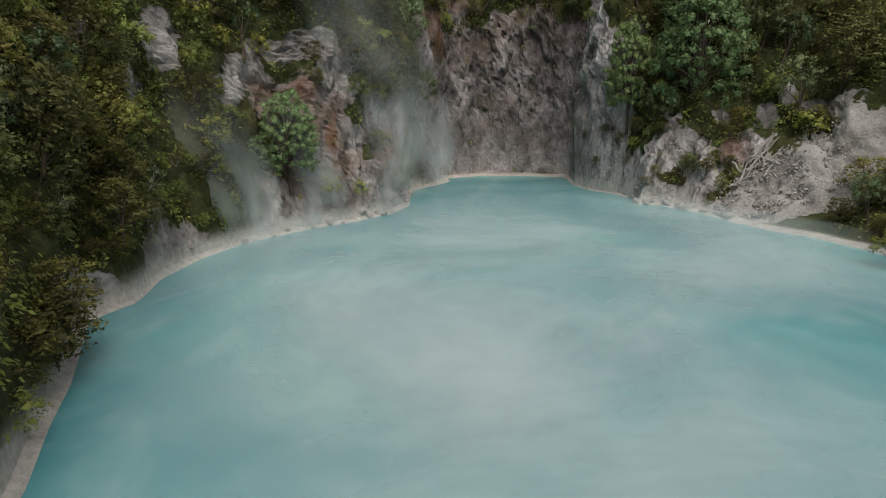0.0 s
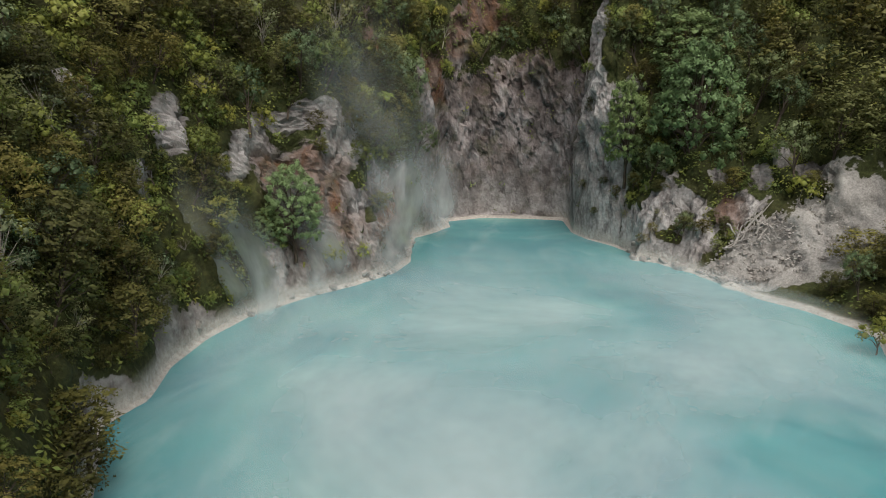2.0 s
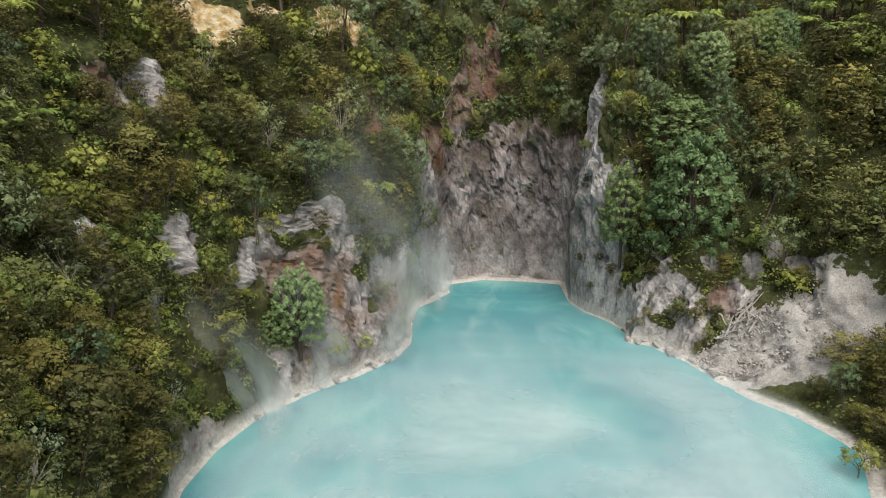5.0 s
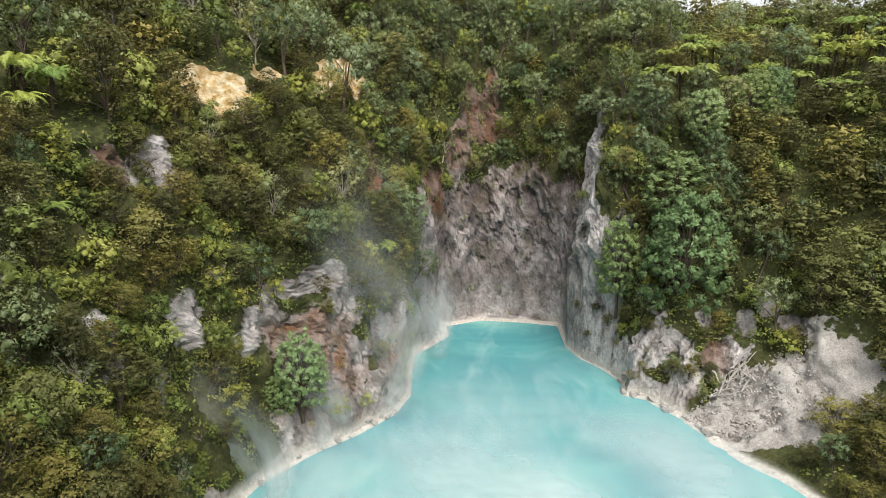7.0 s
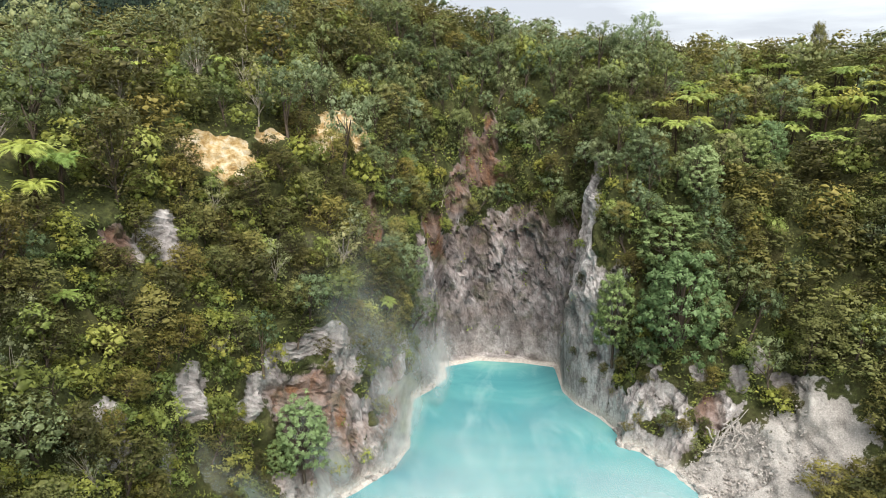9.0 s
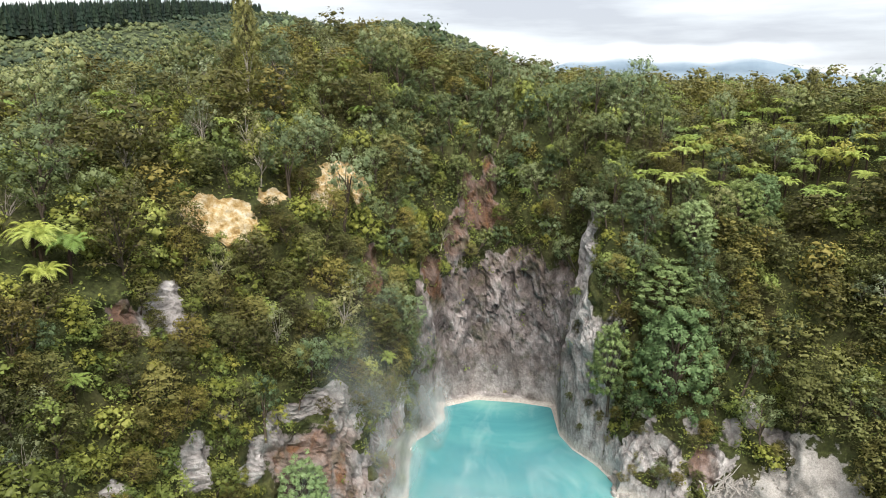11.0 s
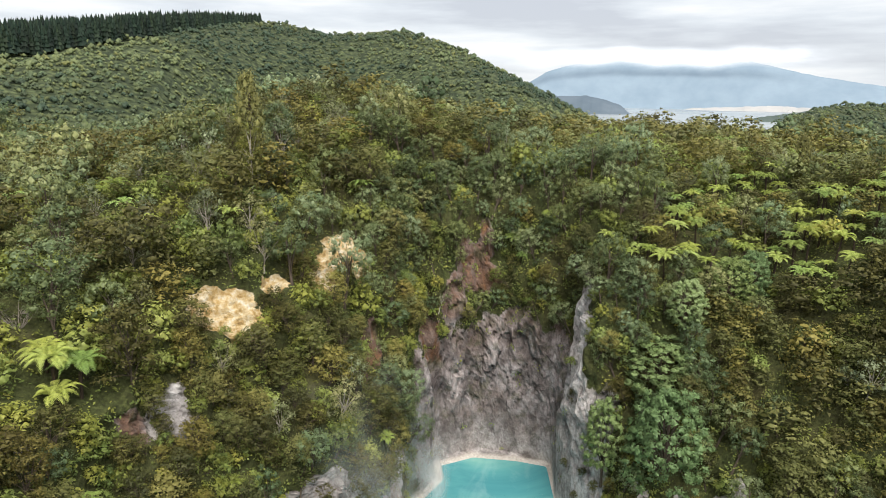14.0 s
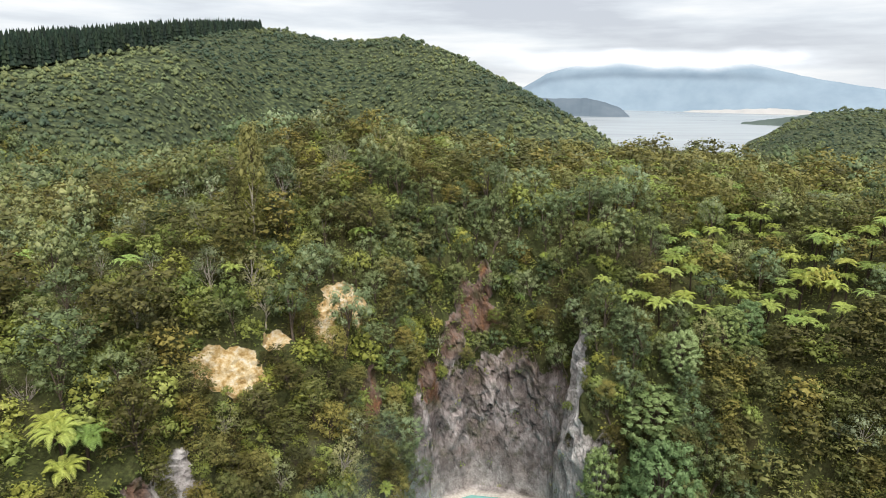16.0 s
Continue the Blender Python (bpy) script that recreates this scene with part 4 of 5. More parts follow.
# single plants that stand out: kind, x, y, foot, size, height factor
SINGLE = [("silver", 33.9, 89.0, 10.2, 2.62, 1.12), ("silver", 26.4, 94.8, 10.2, 1.66, 1.3), ("silver", 35.0, 97.0, 23.0, 2.6, 0.66), ("silver", 38.9, 98.5, 34.0, 1.55, 0.9),
          ("silver", -16.9, 71.3, 5.2, 1.5, 1.05), ("silver", -19.7, 70.2, 5.4, 0.95, 0.9), ("shrub", -13.4, 74.6, 3.0, 1.0, 1.0), ("shrub", -10.5, 78.0, 2.5, 0.8, 1.0),
          ("fern", -38.6, 61.7, 39.2, 1.3, 1.1), ("fern", -36.2, 62.6, 38.0, 1.25, 1.2), ("fern", -40.2, 63.4, 40.4, 1.1, 1.1), ("fern", -37.6, 60.2, 37.0, 1.1, 1.1), ("fern", -33.5, 55.5, 31.0, 0.8, 0.7),
          ("spire", -31.3, 109.2, 54.0, 1.25, 1.18), ("pale", -30.5, 106.4, 53.6, 1.05, 1.0), ("spire", 71.6, 130.5, 51.5, 0.95, 0.95), ("spire", 22.5, 214.0, 54.0, 0.9, 1.25),
          ("spire", -34.5, 110.5, 55.5, 0.85, 0.85), ("silver", 47.0, 102.0, 36.0, 1.7, 0.9), ("silver", 51.0, 103.5, 36.8, 1.5, 1.0),
          ("kanuka", 46.0, 69.5, 2.2, 1.15, 0.9), ("kanuka", 49.5, 68.0, 4.0, 1.2, 0.9), ("kanuka", 45.4, 67.0, 1.4, 1.05, 0.9), ("kanuka", 48.0, 66.0, 3.0, 1.2, 0.9), ("kanuka", 54.5, 73.0, 8.0, 1.4, 1.1),
          ("kanuka", 51.5, 66.0, 5.0, 1.3, 1.0), ("kanuka", 46.0, 62.6, 2.6, 1.1, 1.0), ("shrub", 38.0, 53.5, 0.6, 1.0, 1.0),
          ("kanuka", 29.4, 87.6, 5.0, 0.5, 0.8), ("kanuka", 32.6, 86.2, 5.0, 0.55, 0.8), ("kanuka", 35.2, 84.2, 5.0, 0.6, 0.8), ("shrub", 40.0, 85.0, 9.0, 0.8, 1.0), ("shrub", 43.0, 83.4, 9.0, 0.9, 1.0),
          ("shrub", 41.2, 82.4, 6.0, 0.7, 1.0), ("kanuka", 38.4, 86.0, 9.5, 0.7, 0.9), ("shrub", 45.5, 84.0, 11.5, 1.0, 1.0), ("kanuka", 24.9, 100.6, 11.0, 0.5, 0.8), ("kanuka", 23.4, 103.6, 19.0, 0.6, 1.1), ("kanuka", 26.0, 96.6, 6.0, 0.42, 0.8), ("kanuka", 27.2, 94.0, 4.0, 0.5, 0.8), ("shrub", 22.6, 105.0, 25.0, 0.6, 1.2), ("kanuka", 24.2, 101.5, 4.5, 0.35, 0.8),
          ("kanuka", 22.0, 102.6, 7.8, 0.32, 0.8), ("kanuka", 24.1, 97.9, 9.0, 0.34, 0.8), ("kanuka", 25.5, 95.9, 7.4, 0.36, 0.9), ("kanuka", 23.1, 98.6, 4.4, 0.28, 0.8), ("kanuka", 27.3, 93.2, 9.2, 0.5, 0.8), ("kanuka", 29.8, 89.0, 9.0, 0.6, 0.7), ("kanuka", 27.2, 86.9, 2.4, 0.4, 0.7), ("kanuka", 31.6, 83.9, 5.0, 0.55, 0.7), ("kanuka", 33.5, 82.5, 4.8, 0.5, 0.7),
          ("shrub", 9.5, 120.3, 0.6, 0.4, 0.9), ("shrub", 13.0, 119.6, 0.5, 0.3, 0.8), ("kanuka", -21.0, 32.5, 1.0, 1.0, 0.9), ("kanuka", -21.6, 35.0, 1.5, 1.0, 0.9), ("kanuka", -20.4, 29.0, 1.0, 0.9, 0.9), ("shrub", -19.0, 26.0, 0.8, 0.8, 0.8),
          ("kanuka", -23.2, 45.6, 5.0, 0.95, 1.0), ("kanuka", -24.6, 49.0, 7.0, 0.9, 1.0)]
chosen = [(k, np.array([x, y, z]), s, t, np.zeros(3), RNG.uniform(0, 6.28)) for k, x, y, z, s, t in SINGLE]
taken = {}


def near_taken(p, r):
    a, b, c = (int(np.floor(q / 3.0)) for q in p)
    for i in range(a - 1, a + 2):
        for j in range(b - 1, b + 2):
            for k in range(c - 1, c + 2):
                for q, qr in taken.get((i, j, k), ()):
                    if (q[0] - p[0]) ** 2 + (q[1] - p[1]) ** 2 + (q[2] - p[2]) ** 2 < (0.5 * (r + qr)) ** 2:
                        return True
    return False


def take(p, r):
    taken.setdefault(tuple(int(np.floor(q / 3.0)) for q in p), []).append((p, r))


for k, p, s, t, _, _ in chosen:
    for up in (0.5, 2.5, 4.5):
        take(p + (0, 0, up * s), (3.6 if k == "fern" else 2.6) * s)
for i in range(len(pick)):
    if own_bare[i] > 0.30:
        continue
    kind, size = choose(i)
    small = blocked[i] > 0.30
    if small:
        kind, size = ("shrub" if dice[4, i] < 0.6 else "kanuka"), 0.34 + 0.22 * dice[1, i]
    reach = {"kanuka": 2.8, "broadleaf": 2.9, "shrub": 2.1, "fern": 2.5, "grey": 2.2, "dead": 2.4}[kind] * size
    far = smoothstep(130, 330, spots[i][1])
    reach *= 1.0 + 0.7 * far
    size *= 1.0 + 0.3 * far
    if kind == "dead" and far > 0.15:
        continue
    if near_taken(spots[i], min(reach, 3.9 + 1.4 * far)):
        continue
    take(spots[i], min(reach, 3.9 + 1.4 * far))
    size *= 1.0 if spots[i][2] < 9 or kind in ("fern", "dead") else 1.15
    chosen.append((kind, spots[i], size, 0.85 + 0.35 * dice[2, i], sn[i], dice[3, i] * 6.28))

single = len(SINGLE)
rank = sorted(range(single, len(chosen)), key=lambda i: shore_distance(*chosen[i][1][:2, None])[0] + 0.35 * max(0.0, chosen[i][1][1] - 130) - (40 if chosen[i][0] == "fern" and chosen[i][1][0] > 30 else 0))
quota = {"kanuka": 290, "broadleaf": 260, "shrub": 270, "fern": 120, "grey": 100, "dead": 40}
rest = []
for i in list(range(single)) + rank:
    kind, p, size, tall, nn, spin = chosen[i]
    variant = i % 4
    lean = (0.28 * nn[0] * (1 - nn[2]) * 2, -0.28 * nn[1] * (1 - nn[2]) * 2)
    m = stand(*p, size, spin if i >= single else 0.6 * i, lean, tall)
    if i < single or quota[kind] > 0:
        if i >= single:
            quota[kind] -= 1
        copy_thing(template(kind, variant)[0], m)
    else:
        template(kind, variant)
        rest.append((kind, variant, m, int(p[1] > 150)))


def stuff(name, items, material, label, category):
    """Many far plants in one mesh: items are (verts, faces, matrix, hue)."""
    vs, fs, hs, ns, n = [], [], [], [], 0
    for v, f, m, h, *soft in items:
        a = np.array(m)
        if soft:
            ns.append(unit(soft[0] @ a[:3, :3].T))
        vs.append(v @ a[:3, :3].T + a[:3, 3])
        fs.append(f + n)
        hs.append(np.full(len(v), h))
        n += len(v)
    ob = new(name, mesh_of(name, np.concatenate(vs), np.concatenate(fs), material, False, np.concatenate(ns) if ns else None, hue=np.concatenate(hs)))
    return tagged(ob, label, category, kind="stuff")


by_leaf = {}
wood_items = []
for kind, variant, m, lod in rest:
    wood, leaves = TEMPLATES[kind, variant][1][lod]
    h = RNG.uniform(0, 1)
    if leaves is not None:
        by_leaf.setdefault(KINDS[kind][1], []).append((leaves[0], leaves[1], m, h, leaves[2]))
    else:
        wood_items.append((*wood, m, h))
STUFF_LABELS = {"kanuka": "olive kanuka canopy over the plateau", "broadleaf": "grey-green broadleaf canopy over the plateau", "shrub": "bright green shrub canopy over the plateau",
                "fern": "yellow-green tree fern crowns over the plateau", "grey": "grey-green shrub canopy over the plateau"}
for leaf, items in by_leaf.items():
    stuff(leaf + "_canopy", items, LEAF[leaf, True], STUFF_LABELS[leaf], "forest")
if wood_items:
    stuff("dead_brush", wood_items, DEAD, "bleached dead brush among the plateau canopy", "brush")
for root, _ in TEMPLATES.values():
    for o in (*root.children_recursive, root):
        bpy.data.objects.remove(o)

# low growth between the trees and on the ledges
low = [i for i in range(20000, 60000) if own_bare[i] < 0.3 or (dice[4, i] < (0.30 if scov["orange"][i] > 0.3 and spots[i, 2] > 22 else 0.03) and scov["scree"][i] < 0.1 and scov["clay"][i] < 0.3 and spots[i, 2] > 2)]
low = [i for i in low if spots[i, 1] < 135]
low = sorted(low, key=lambda i: (blocked[i] < 0.3, i))[:15000]
lp = np.repeat(spots[low], 9, 0) + RNG.normal(0, 0.36, (len(low) * 9, 3)) + np.repeat(sn[low], 9, 0) * 0.3
lv, lf = cards(RNG, lp, np.repeat(sn[low], 9, 0) + (0, 0, 0.5), 0.42, 0.22)
tagged(new("undergrowth", mesh_of("undergrowth", lv, lf, LEAF["shrub", True], False, hue=np.repeat(np.repeat(RNG.uniform(0, 0.75, len(low)), 9), 4))),
       "low ferns and seedlings between trees and rocks", "undergrowth", kind="stuff")

# forest on the far hills
HV, HF, HN = lobed_crown(np.random.default_rng(5), np.array([(0, 0, 2.6), (1.6, 0.6, 1.7), (-1.1, -0.9, 1.8)]), 1.6, 1.4, 4, 1.2, 0.9, 0.5, 0.8, 0.9, 0.1, True)
items = []
for _ in range(60000):
    az, r = RNG.uniform(-38, 40), 330 + 1250 * RNG.uniform(0, 1) ** 0.9
    if len(items) >= 15000:
        break
    if RNG.uniform() > 380 / r + 0.05:
        continue
    x, y = r * math.sin(radians(az)), r * math.cos(radians(az))
    dtop = np.interp(az, HILL[:, 0], HILL[:, 2]) if az < 17 else np.interp(az, HEADLAND[:, 0], HEADLAND[:, 2])
    if r > dtop + 25 or (17 < az < 23 and r > 500):
        continue
    items.append((x, y, r))
xy = np.array(items)
hz = height(xy[:, 0], xy[:, 1])[0]
tone = 0.5 + 0.5 * fnoise(np.c_[xy[:, :2], hz], 0.011, 4, 77, 0.6)
made = []
for (x, y, r), z, tn in zip(items, hz, tone):
    if z > -28:
        s = RNG.uniform(0.4, 0.8) * (0.8 + r / 1500) * (1.6 if RNG.uniform() < 0.12 else 1.0)
        made.append((HV, HF, Matrix.Translation((x, y, z - 0.6)) @ Matrix.Rotation(RNG.uniform(0, 6.28), 4, "Z") @ Matrix.Diagonal((s, s, s * RNG.uniform(0.8, 1.3), 1)), np.clip(1.5 * tn - 0.35 + RNG.uniform(-0.35, 0.35), 0, 1), HN))
stuff("hill_forest", made, LEAF["hill", True], "dark green native forest covering the far hills", "forest")


def pine(rng):
    v, f = [], []
    for tier in range(5):
        z0, z1, r0 = 3 + tier * 3.3, 9 + tier * 3.0, 3.2 - tier * 0.52
        k = len(v)
        v.append((0, 0, z1))
        for j in range(8):
            a = j * math.pi / 4 + tier * 0.5
            q = r0 * (1.0 if j % 2 else 0.62) * rng.uniform(0.85, 1.15)
            v.append((q * math.cos(a), q * math.sin(a), z0 + rng.uniform(-0.4, 0.4)))
        f += [(k, k + 1 + j, k + 1 + (j + 1) % 8) for j in range(8)]
    return np.array(v), np.array(f)


pines = []
shapes = [pine(np.random.default_rng(s)) for s in range(4)]
for k in range(2300):
    az = RNG.uniform(-40, -14.6)
    top, far = np.interp(az, HILL[:, 0], HILL[:, 1]), np.interp(az, HILL[:, 0], HILL[:, 2])
    band = 120 * np.interp(az, (-40, -30, -20, -14.6), (1.0, 0.9, 0.55, 0.2))
    r = far + RNG.uniform(-band, 30)
    x, y = r * math.sin(radians(az)), r * math.cos(radians(az))
    s = RNG.uniform(0.8, 1.1) * np.interp(az, (-40, -22, -14.6), (1.1, 1.0, 0.7))
    pines.append((*shapes[k % 4], x, y, s))
pz = height(np.array([p[2] for p in pines]), np.array([p[3] for p in pines]))[0]
stuff("pine_plantation", [(v, f, Matrix.Translation((x, y, z - 1)) @ Matrix.Rotation(RNG.uniform(0, 6.28), 4, "Z") @ Matrix.Scale(s, 4), RNG.uniform(0, 1)) for (v, f, x, y, s), z in zip(pines, pz)],
      LEAF["pine", True], "dark pine plantation along the far ridge", "forest")


def far_ridge(name, label, table, foot, depth, material):
    """A distant ridge rising from the lake: azimuth, height and distance of its crest."""
    t = np.array(table, float)
    az = np.linspace(t[0, 0], t[-1, 0], 90)
    top = np.interp(az, t[:, 0], t[:, 1]) + 2.5 * fnoise(np.c_[az * 40, az * 0, az * 0], 0.05, 4, 90) * np.interp(az, (az[0], az[2], az[-3], az[-1]), (0, 1, 1, 0))
    far = np.interp(az, t[:, 0], t[:, 2])
    rows = []
    for k, (dr, q) in enumerate(((-depth, 0.0), (-depth * 0.75, 0.22), (-depth * 0.4, 0.62), (0, 1.0), (60, 0.9), (110, 0.0))):
        r = far + dr + (8 * fnoise(np.c_[az * 30, az * 0 + k, az * 0], 0.1, 3, 95) if 0 < k < 3 else 0)
        rows.append(np.stack([r * np.sin(np.radians(az)), r * np.cos(np.radians(az)), foot + (top - foot) * q], -1))
    g = np.stack(rows, 1)
    i = np.arange(g.shape[0] * g.shape[1]).reshape(g.shape[:2])
    f = np.stack([i[:-1, :-1], i[1:, :-1], i[1:, 1:], i[:-1, 1:]], -1).reshape(-1, 4)
    tagged(new(name, mesh_of(name, g.reshape(-1, 3), f, material, True)), label, "hill", kind="structure")


# backdrop ridges: their haze is pale bluish colour plus emission
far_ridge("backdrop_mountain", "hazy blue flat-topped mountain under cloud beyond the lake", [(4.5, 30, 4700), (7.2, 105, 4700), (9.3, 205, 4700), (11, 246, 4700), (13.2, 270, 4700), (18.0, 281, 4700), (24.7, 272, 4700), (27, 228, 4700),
          (29.5, 180, 4700), (34.4, 114, 4700), (40, 90, 4700), (50, 60, 4700)], -34, 330, painted_haze_material("mountain_painted_haze", (0.120, 0.158, 0.195), (0.150, 0.190, 0.228), 0.95))
far_ridge("backdrop_sand_flat", "pale sandy flat on the far lake shore", [(20.2, -32, 4330), (21.0, -18, 4330), (24, -10, 4330), (27, 4, 4330), (29.5, -6, 4330), (30.5, -32, 4330)], -34, 60, painted_haze_material("pale_sand_glowing", (0.27, 0.27, 0.27), (0.34, 0.335, 0.33), 0.25))
far_ridge("backdrop_peninsula", "blue-grey wooded peninsula reaching into the lake", [(6, 40, 3250), (9.5, 48, 3250), (12.5, 52, 3250), (14.0, 36, 3250), (15.4, 6, 3250), (16.2, -32, 3250)], -34, 150, painted_haze_material("wood_painted_haze", (0.06, 0.08, 0.10), (0.09, 0.11, 0.13), 0.8))
far_ridge("backdrop_headland", "grey-green wooded headland on the lake", [(24.4, -33, 2800), (25.8, -18, 2800), (27.4, -4, 2800), (29.5, 12, 2800), (33, 20, 2800)], -34, 120, painted_haze_material("headland_painted_haze", (0.05, 0.065, 0.06), (0.08, 0.10, 0.09), 0.6))

cloud_mat = Mat("self_lit_cloud")
# the cloud's brightness is emission, standing in for daylight on it
glow = cloud_mat.node("ShaderNodeEmission", Strength=0.95)
glow.inputs["Color"].default_value = (0.90, 0.94, 0.99, 1)
clear = cloud_mat.node("ShaderNodeBsdfTransparent")
puff = cloud_mat.ramp(cloud_mat.noise(cloud_mat.coords(scale=(1, 1, 4)), 0.0022, 6, 0.6), (0.36, (0, 0, 0)), (0.60, (1, 1, 1)))
over = cloud_mat.node("ShaderNodeMixShader")
cloud_mat.link(cloud_mat.math("MULTIPLY", cloud_mat.math("ADD", puff, cloud_mat.attr("fade")), cloud_mat.attr("fade"), True), over.inputs["Fac"])
cloud_mat.link(clear.outputs[0], over.inputs[1])
cloud_mat.link(glow.outputs[0], over.inputs[2])
cloud_mat.link(over.outputs[0], cloud_mat.out.inputs["Surface"])
ca2, cw = np.meshgrid(np.radians(np.linspace(3, 33, 60)), np.linspace(0, 1, 12), indexing="ij")
cz = 215 + 150 * cw + 12 * np.sin(ca2 * 31) + 8 * np.sin(ca2 * 77)
cfade = np.sin(np.pi * cw) ** 1.2 * smoothstep(3, 8, np.degrees(ca2)) * smoothstep(33, 26, np.degrees(ca2))
ci = np.arange(ca2.size).reshape(ca2.shape)
tagged(new("backdrop_cloud", mesh_of("cloud", np.stack([4550 * np.sin(ca2), 4550 * np.cos(ca2), cz], -1).reshape(-1, 3), np.stack([ci[:-1, :-1], ci[1:, :-1], ci[1:, 1:], ci[:-1, 1:]], -1).reshape(-1, 4), cloud_mat.m, True, fade=cfade.ravel())),
       "white cloud lying along the top of the far mountain", "cloud", kind="structure")

# ---- rocks, driftwood and steam ----


def rock_mesh(seed):
    """An angular broken block about 1 m across."""
    rng = np.random.default_rng(seed)
    bm = bmesh.new()
    for p in rng.uniform(-1, 1, (18, 3)):
        p = p / max(1.0, np.linalg.norm(p) ** 0.8) * (0.62, 0.5, 0.5)
        bm.verts.new(p)
    bmesh.ops.convex_hull(bm, input=bm.verts)
    bmesh.ops.delete(bm, geom=[q for q in bm.verts if not q.link_faces], context="VERTS")
    bmesh.ops.bevel(bm, geom=list(bm.edges), offset=0.03, segments=1, affect="EDGES")
    me = bpy.data.meshes.new("rock")
    bm.to_mesh(me)
    bm.free()
    me.materials.append(STONE)
    return me


def ground_at(x, y):
    return float(height(np.array([float(x)]), np.array([float(y)]))[0][0])


ROCKS = [rock_mesh(s) for s in range(6)]
rr = np.random.default_rng(31)
# blocks along the rocky ledge, then stones over the rubble slope
spots_r = []
for k in range(14):
    th = rr.uniform(3, 34)
    e = np.interp(th, turn[:600], edge[:600])
    off = rr.uniform(0.1, 1.3)
    spots_r.append((HEART[0] + math.cos(radians(th)) * (e + off), HEART[1] + math.sin(radians(th)) * (e + off), rr.uniform(0.7, 1.7)))
for k in range(45):
    th = rr.uniform(-14, -1)
    e = np.interp(th, turn[:600], edge[:600])
    off = rr.uniform(0.6, 11)
    spots_r.append((HEART[0] + math.cos(radians(th)) * (e + off), HEART[1] + math.sin(radians(th)) * (e + off), rr.uniform(0.25, 0.7)))
for k in range(26):
    th = rr.uniform(128, 215)
    e = np.interp(th, turn[:600], edge[:600])
    off = rr.uniform(0.2, 1.2)
    spots_r.append((HEART[0] + math.cos(radians(th)) * (e + off), HEART[1] + math.sin(radians(th)) * (e + off), rr.uniform(0.4, 1.1)))
for k, (x, y, s) in enumerate(spots_r):
    ob = new("boulder", ROCKS[k % 6])
    ob.matrix_basis = Matrix.Translation((x, y, ground_at(x, y) - (0.10 * s if s > 1.2 else -0.1 * s))) @ Euler((rr.uniform(-0.4, 0.4), rr.uniform(-0.4, 0.4), rr.uniform(0, 6.28))).to_matrix().to_4x4() @ Matrix.Diagonal((s * rr.uniform(0.9, 1.5), s, s * rr.uniform(0.7, 1.25), 1))
    tagged(ob, "pale weathered volcanic boulder on the lake bank" if s > 0.9 else "small pale stone on the rubble slope", "rock", "boulders on the bank")

# rubble: small stones, too many to count
cube = np.array([(x, y, z) for x in (-0.5, 0.5) for y in (-0.5, 0.5) for z in (-0.4, 0.4)])
cf = np.array([(0, 1, 3, 2), (4, 6, 7, 5), (0, 4, 5, 1), (2, 3, 7, 6), (0, 2, 6, 4), (1, 5, 7, 3)])
vs, fs = [], []
for k in range(1500):
    th = rr.uniform(-14.5, -0.5)
    e = np.interp(th, turn[:600], edge[:600])
    off = 0.5 + 14.5 * rr.uniform(0, 1) ** 1.3
    x, y = HEART[0] + math.cos(radians(th)) * (e + off), HEART[1] + math.sin(radians(th)) * (e + off)
    s = rr.uniform(0.08, 0.24) * rr.uniform(0.5, 1.3)
    q = (cube + rr.normal(0, 0.13, cube.shape)) * s @ np.array(Euler(rr.uniform(0, 6, 3)).to_matrix()).T
    vs.append(np.c_[q[:, 0] + x, q[:, 1] + y, q[:, 2]])
    fs.append(cf + 8 * k)
vs = np.array(vs)
base = height(vs[:, :, 0].mean(1), vs[:, :, 1].mean(1))[0]
vs[:, :, 2] += base[:, None] + 0.08
tagged(new("rubble", mesh_of("rubble", vs.reshape(-1, 3), np.concatenate(fs), STONE)), "loose pale rubble covering the landslip", "stones", kind="stuff")

# driftwood: bleached logs and branches heaped at the foot of the landslip
for k in range(34):
    big = k < 24
    x, y = (38.2 + rr.normal(0, 1.1), 79.6 + rr.normal(0, 0.8)) if big else (rr.uniform(36, 45), rr.uniform(76, 80))
    ln = rr.uniform(1.0, 2.9) if big else rr.uniform(0.6, 1.3)
    a = rr.normal(0.45, 0.9)
    d = np.array([math.cos(a), math.sin(a), 0])
    q = np.linspace(-0.5, 0.5, 6)[:, None] * ln
    path = d * q + np.cumsum(rr.normal(0, 0.09, (6, 3)), 0)
    g = [ground_at(x + p[0], y + p[1]) for p in path]
    path[:, 2] += np.polyval(np.polyfit(q[:, 0], g, 1), q[:, 0]) + (rr.uniform(0.08, 0.4) if big else 0.1)
    path[:, :2] += (x, y)
    r = rr.uniform(0.07, 0.17) if big else rr.uniform(0.04, 0.08)
    pieces = [tube(path, np.linspace(r, r * 0.45, 6), 7)]
    for _ in range(2):
        j = rr.integers(2, 5)
        t2 = path[j] + rr.normal(0, 0.35, 3) + (0, 0, 0.3)
        pieces.append(tube(np.stack([path[j], (path[j] + t2) / 2, t2]), (r * 0.4, r * 0.3, r * 0.1), 4))
    ob = new("driftwood_log", mesh_of("log", *join(*pieces), DRIFTWOOD, True))
    tagged(ob, "bleached grey driftwood log heaped on the rubble", "log", "driftwood on the landslip")


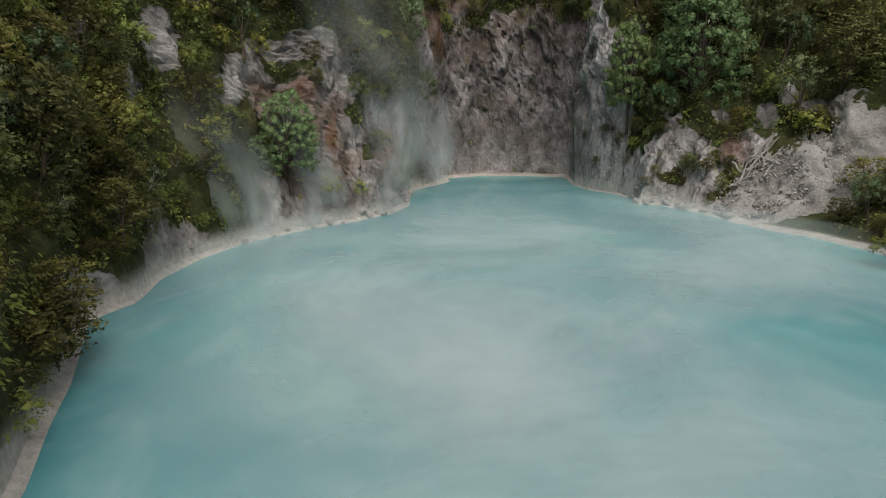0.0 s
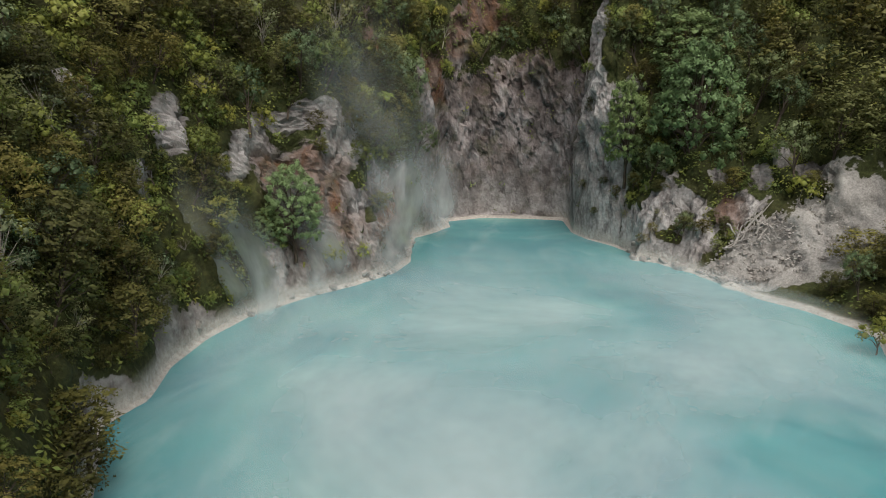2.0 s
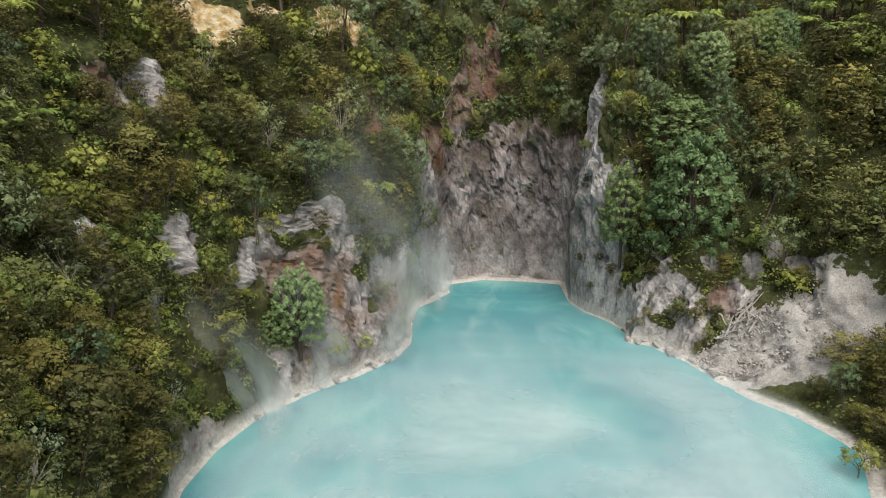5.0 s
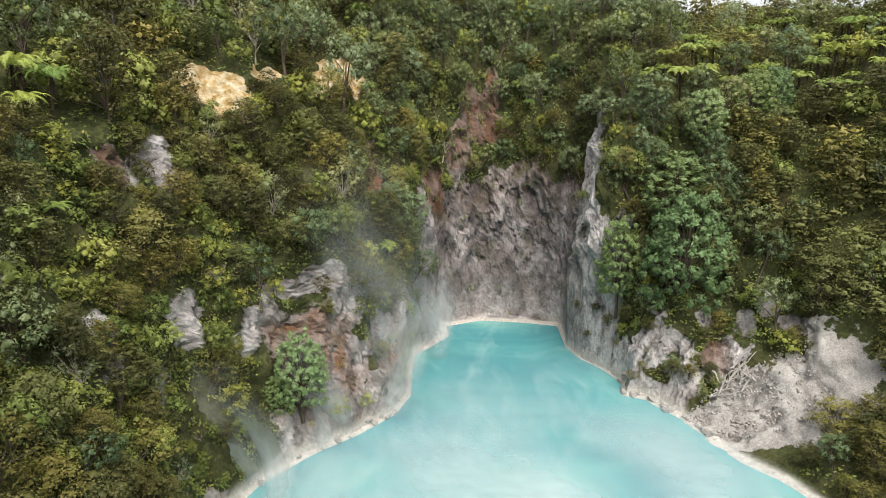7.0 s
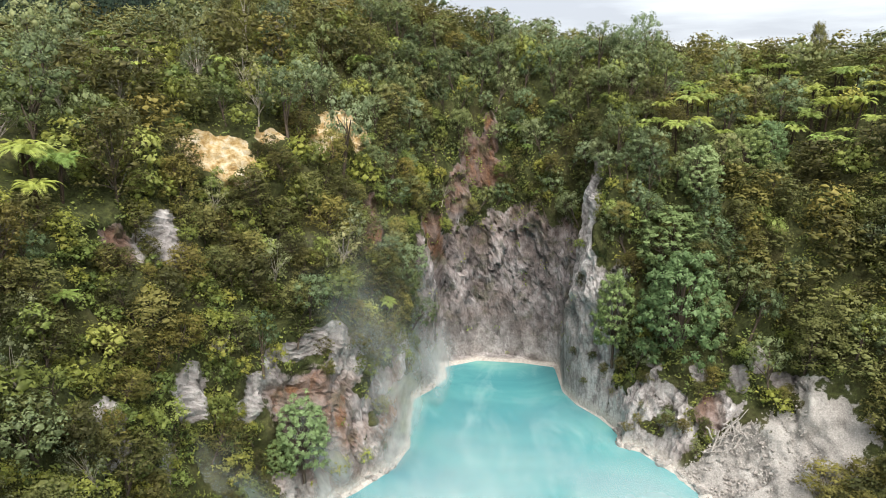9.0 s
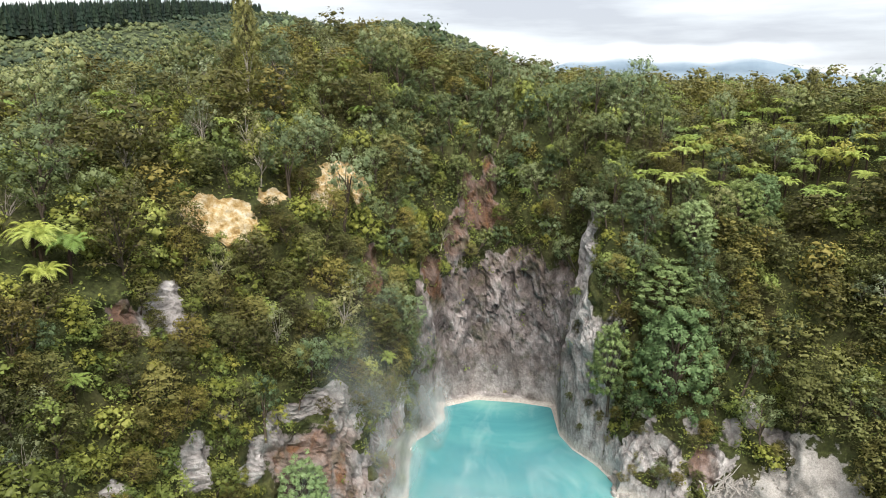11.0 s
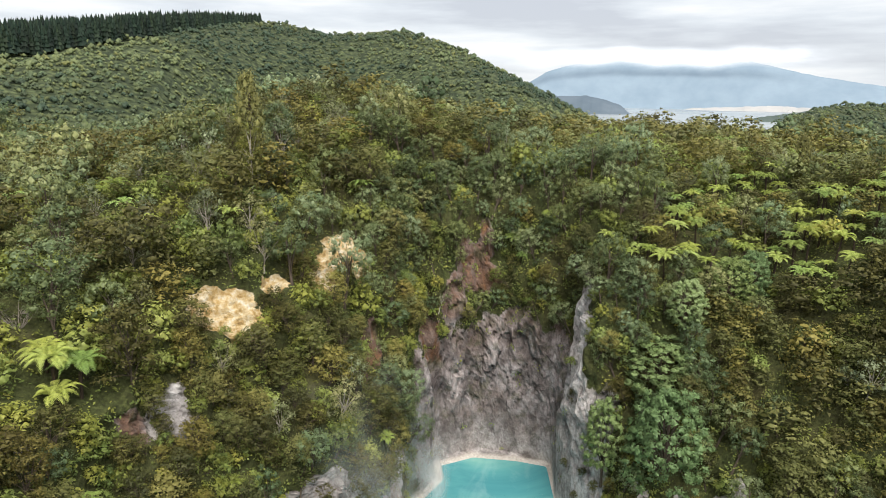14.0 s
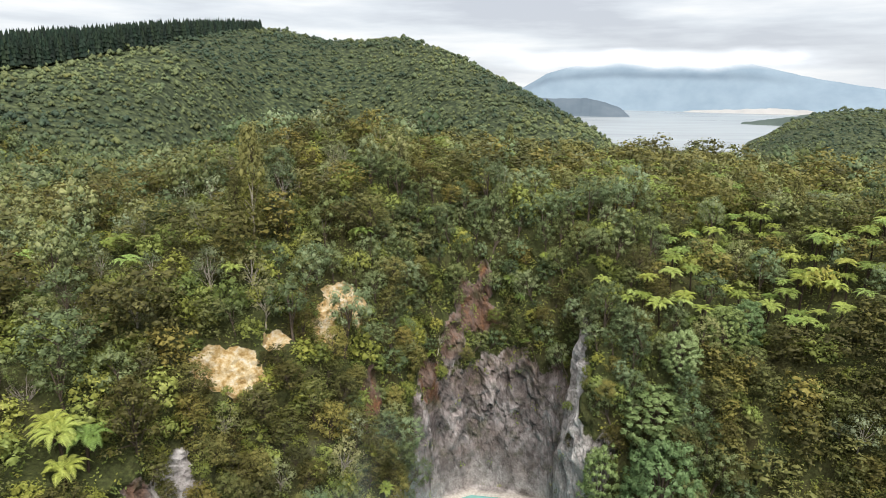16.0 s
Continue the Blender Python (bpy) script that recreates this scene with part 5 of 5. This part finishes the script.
def steam_material(name, strength, scale):
    """Thin drifting steam: clear but for soft, uneven whiteness that fades to nothing at the rim of each veil."""
    m = Mat(name)
    uv = m.attr("fade")
    n = m.noise(m.coords(scale=(1, 1, 0.7)), scale, 5, 0.55, 0.35)
    a = m.math("MULTIPLY", uv, m.ramp(n, (0.32, (0, 0, 0)), (0.68, (1, 1, 1))))
    a = m.math("MULTIPLY", a, strength, True)
    clear = m.node("ShaderNodeBsdfTransparent")
    white = m.node("ShaderNodeBsdfDiffuse")
    white.inputs["Color"].default_value = (0.77, 0.83, 0.84, 1)
    glowing = m.node("ShaderNodeBsdfTranslucent")
    glowing.inputs["Color"].default_value = (0.81, 0.88, 0.89, 1)
    both = m.node("ShaderNodeMixShader", Fac=0.5)
    m.link(white.outputs[0], both.inputs[1])
    m.link(glowing.outputs[0], both.inputs[2])
    mx = m.node("ShaderNodeMixShader")
    m.link(a, mx.inputs["Fac"])
    m.link(clear.outputs[0], mx.inputs[1])
    m.link(both.outputs[0], mx.inputs[2])
    m.link(mx.outputs[0], m.out.inputs["Surface"])
    return m.m


STEAM = steam_material("rising_steam", 1.35, 0.12)
MIST = steam_material("lake_mist", 0.82, 0.045)


def plume(x, y, z, high, wide, drift, seed, label):
    """A rising plume of steam: several curved veils behind one another."""
    rng = np.random.default_rng(seed)
    root = new("steam_plume")
    root.location = (x, y, z)
    tagged(root, label, "steam")
    nu, nv = 18, 26
    for k in range(3):
        u, w = np.meshgrid(np.linspace(-1, 1, nu), np.linspace(0, 1, nv), indexing="ij")
        spread = wide * (0.35 + 0.75 * w)
        cxk, turn_k = rng.normal(0, 0.3 * wide), rng.normal(0, 0.2)
        px = cxk + u * spread * math.cos(turn_k) + drift[0] * w ** 1.3 + 0.25 * wide * np.sin(5 * w + k)
        py = (k - 1.0) * 0.6 * wide + u * spread * math.sin(turn_k) + drift[1] * w + 0.15 * wide * (u ** 2) + 0.2 * wide * np.sin(4 * w + 2 * k)
        pz = w * high * rng.uniform(0.8, 1.1)
        fade = (1 - u ** 2) ** 1.5 * np.clip(w * 5, 0, 1) * (1 - w) ** 0.9
        i = np.arange(nu * nv).reshape(nu, nv)
        f = np.stack([i[:-1, :-1], i[1:, :-1], i[1:, 1:], i[:-1, 1:]], -1).reshape(-1, 4)
        part("veil", mesh_of("veil", np.stack([px, py, pz], -1).reshape(-1, 3), f, STEAM, True, fade=fade.ravel()), root)


plume(-8.0, 83.0, 0.4, 36, 8.0, (-3.0, -2.0), 1, "white steam drifting up the rocky western cliff")
plume(-1.5, 101.0, 0.3, 25, 5.5, (-4.5, 0.0), 2, "white steam rising in the corner of the cove")
plume(-21.5, 62.0, 0.3, 17, 5.5, (-3.5, 0.5), 3, "thin steam clinging to the western bank")
plume(-14.0, 73.5, 0.4, 16, 4.5, (-3.0, 0.0), 5, "thin steam drifting along the western bank")


def mist_sheet(z, seed, reach):
    """A low sheet of mist that lies over the water, thinning to its edge."""
    rng = np.random.default_rng(seed)
    rows = np.linspace(0, 1, 14)
    cols = np.arange(0, len(turn), 6)
    r = (edge[cols] * reach)[:, None] * rows[None, :]
    g = np.stack([HEART[0] + ca[cols][:, None] * r, HEART[1] + sa[cols][:, None] * r, np.full_like(r, z)], -1)
    fade = (1 - rows[None, :] ** 4) * np.ones_like(r) * np.clip((102 - g[..., 1]) / 60, 0.0, 1)
    i = np.arange(r.size).reshape(r.shape)
    nx = np.roll(i, -1, 0)
    f = np.stack([i[:, :-1], i[:, 1:], nx[:, 1:], nx[:, :-1]], -1).reshape(-1, 4)
    f = f[fade.ravel()[f].max(1) > 0.002]
    return mesh_of("mist", g.reshape(-1, 3), f, MIST, True, fade=fade.ravel())


for z, s in ((0.7, 3), (2.2, 14)):
    tagged(new("lake_mist", mist_sheet(z, s, 0.985)), "thin white mist lying over the hot water", "steam", kind="stuff")
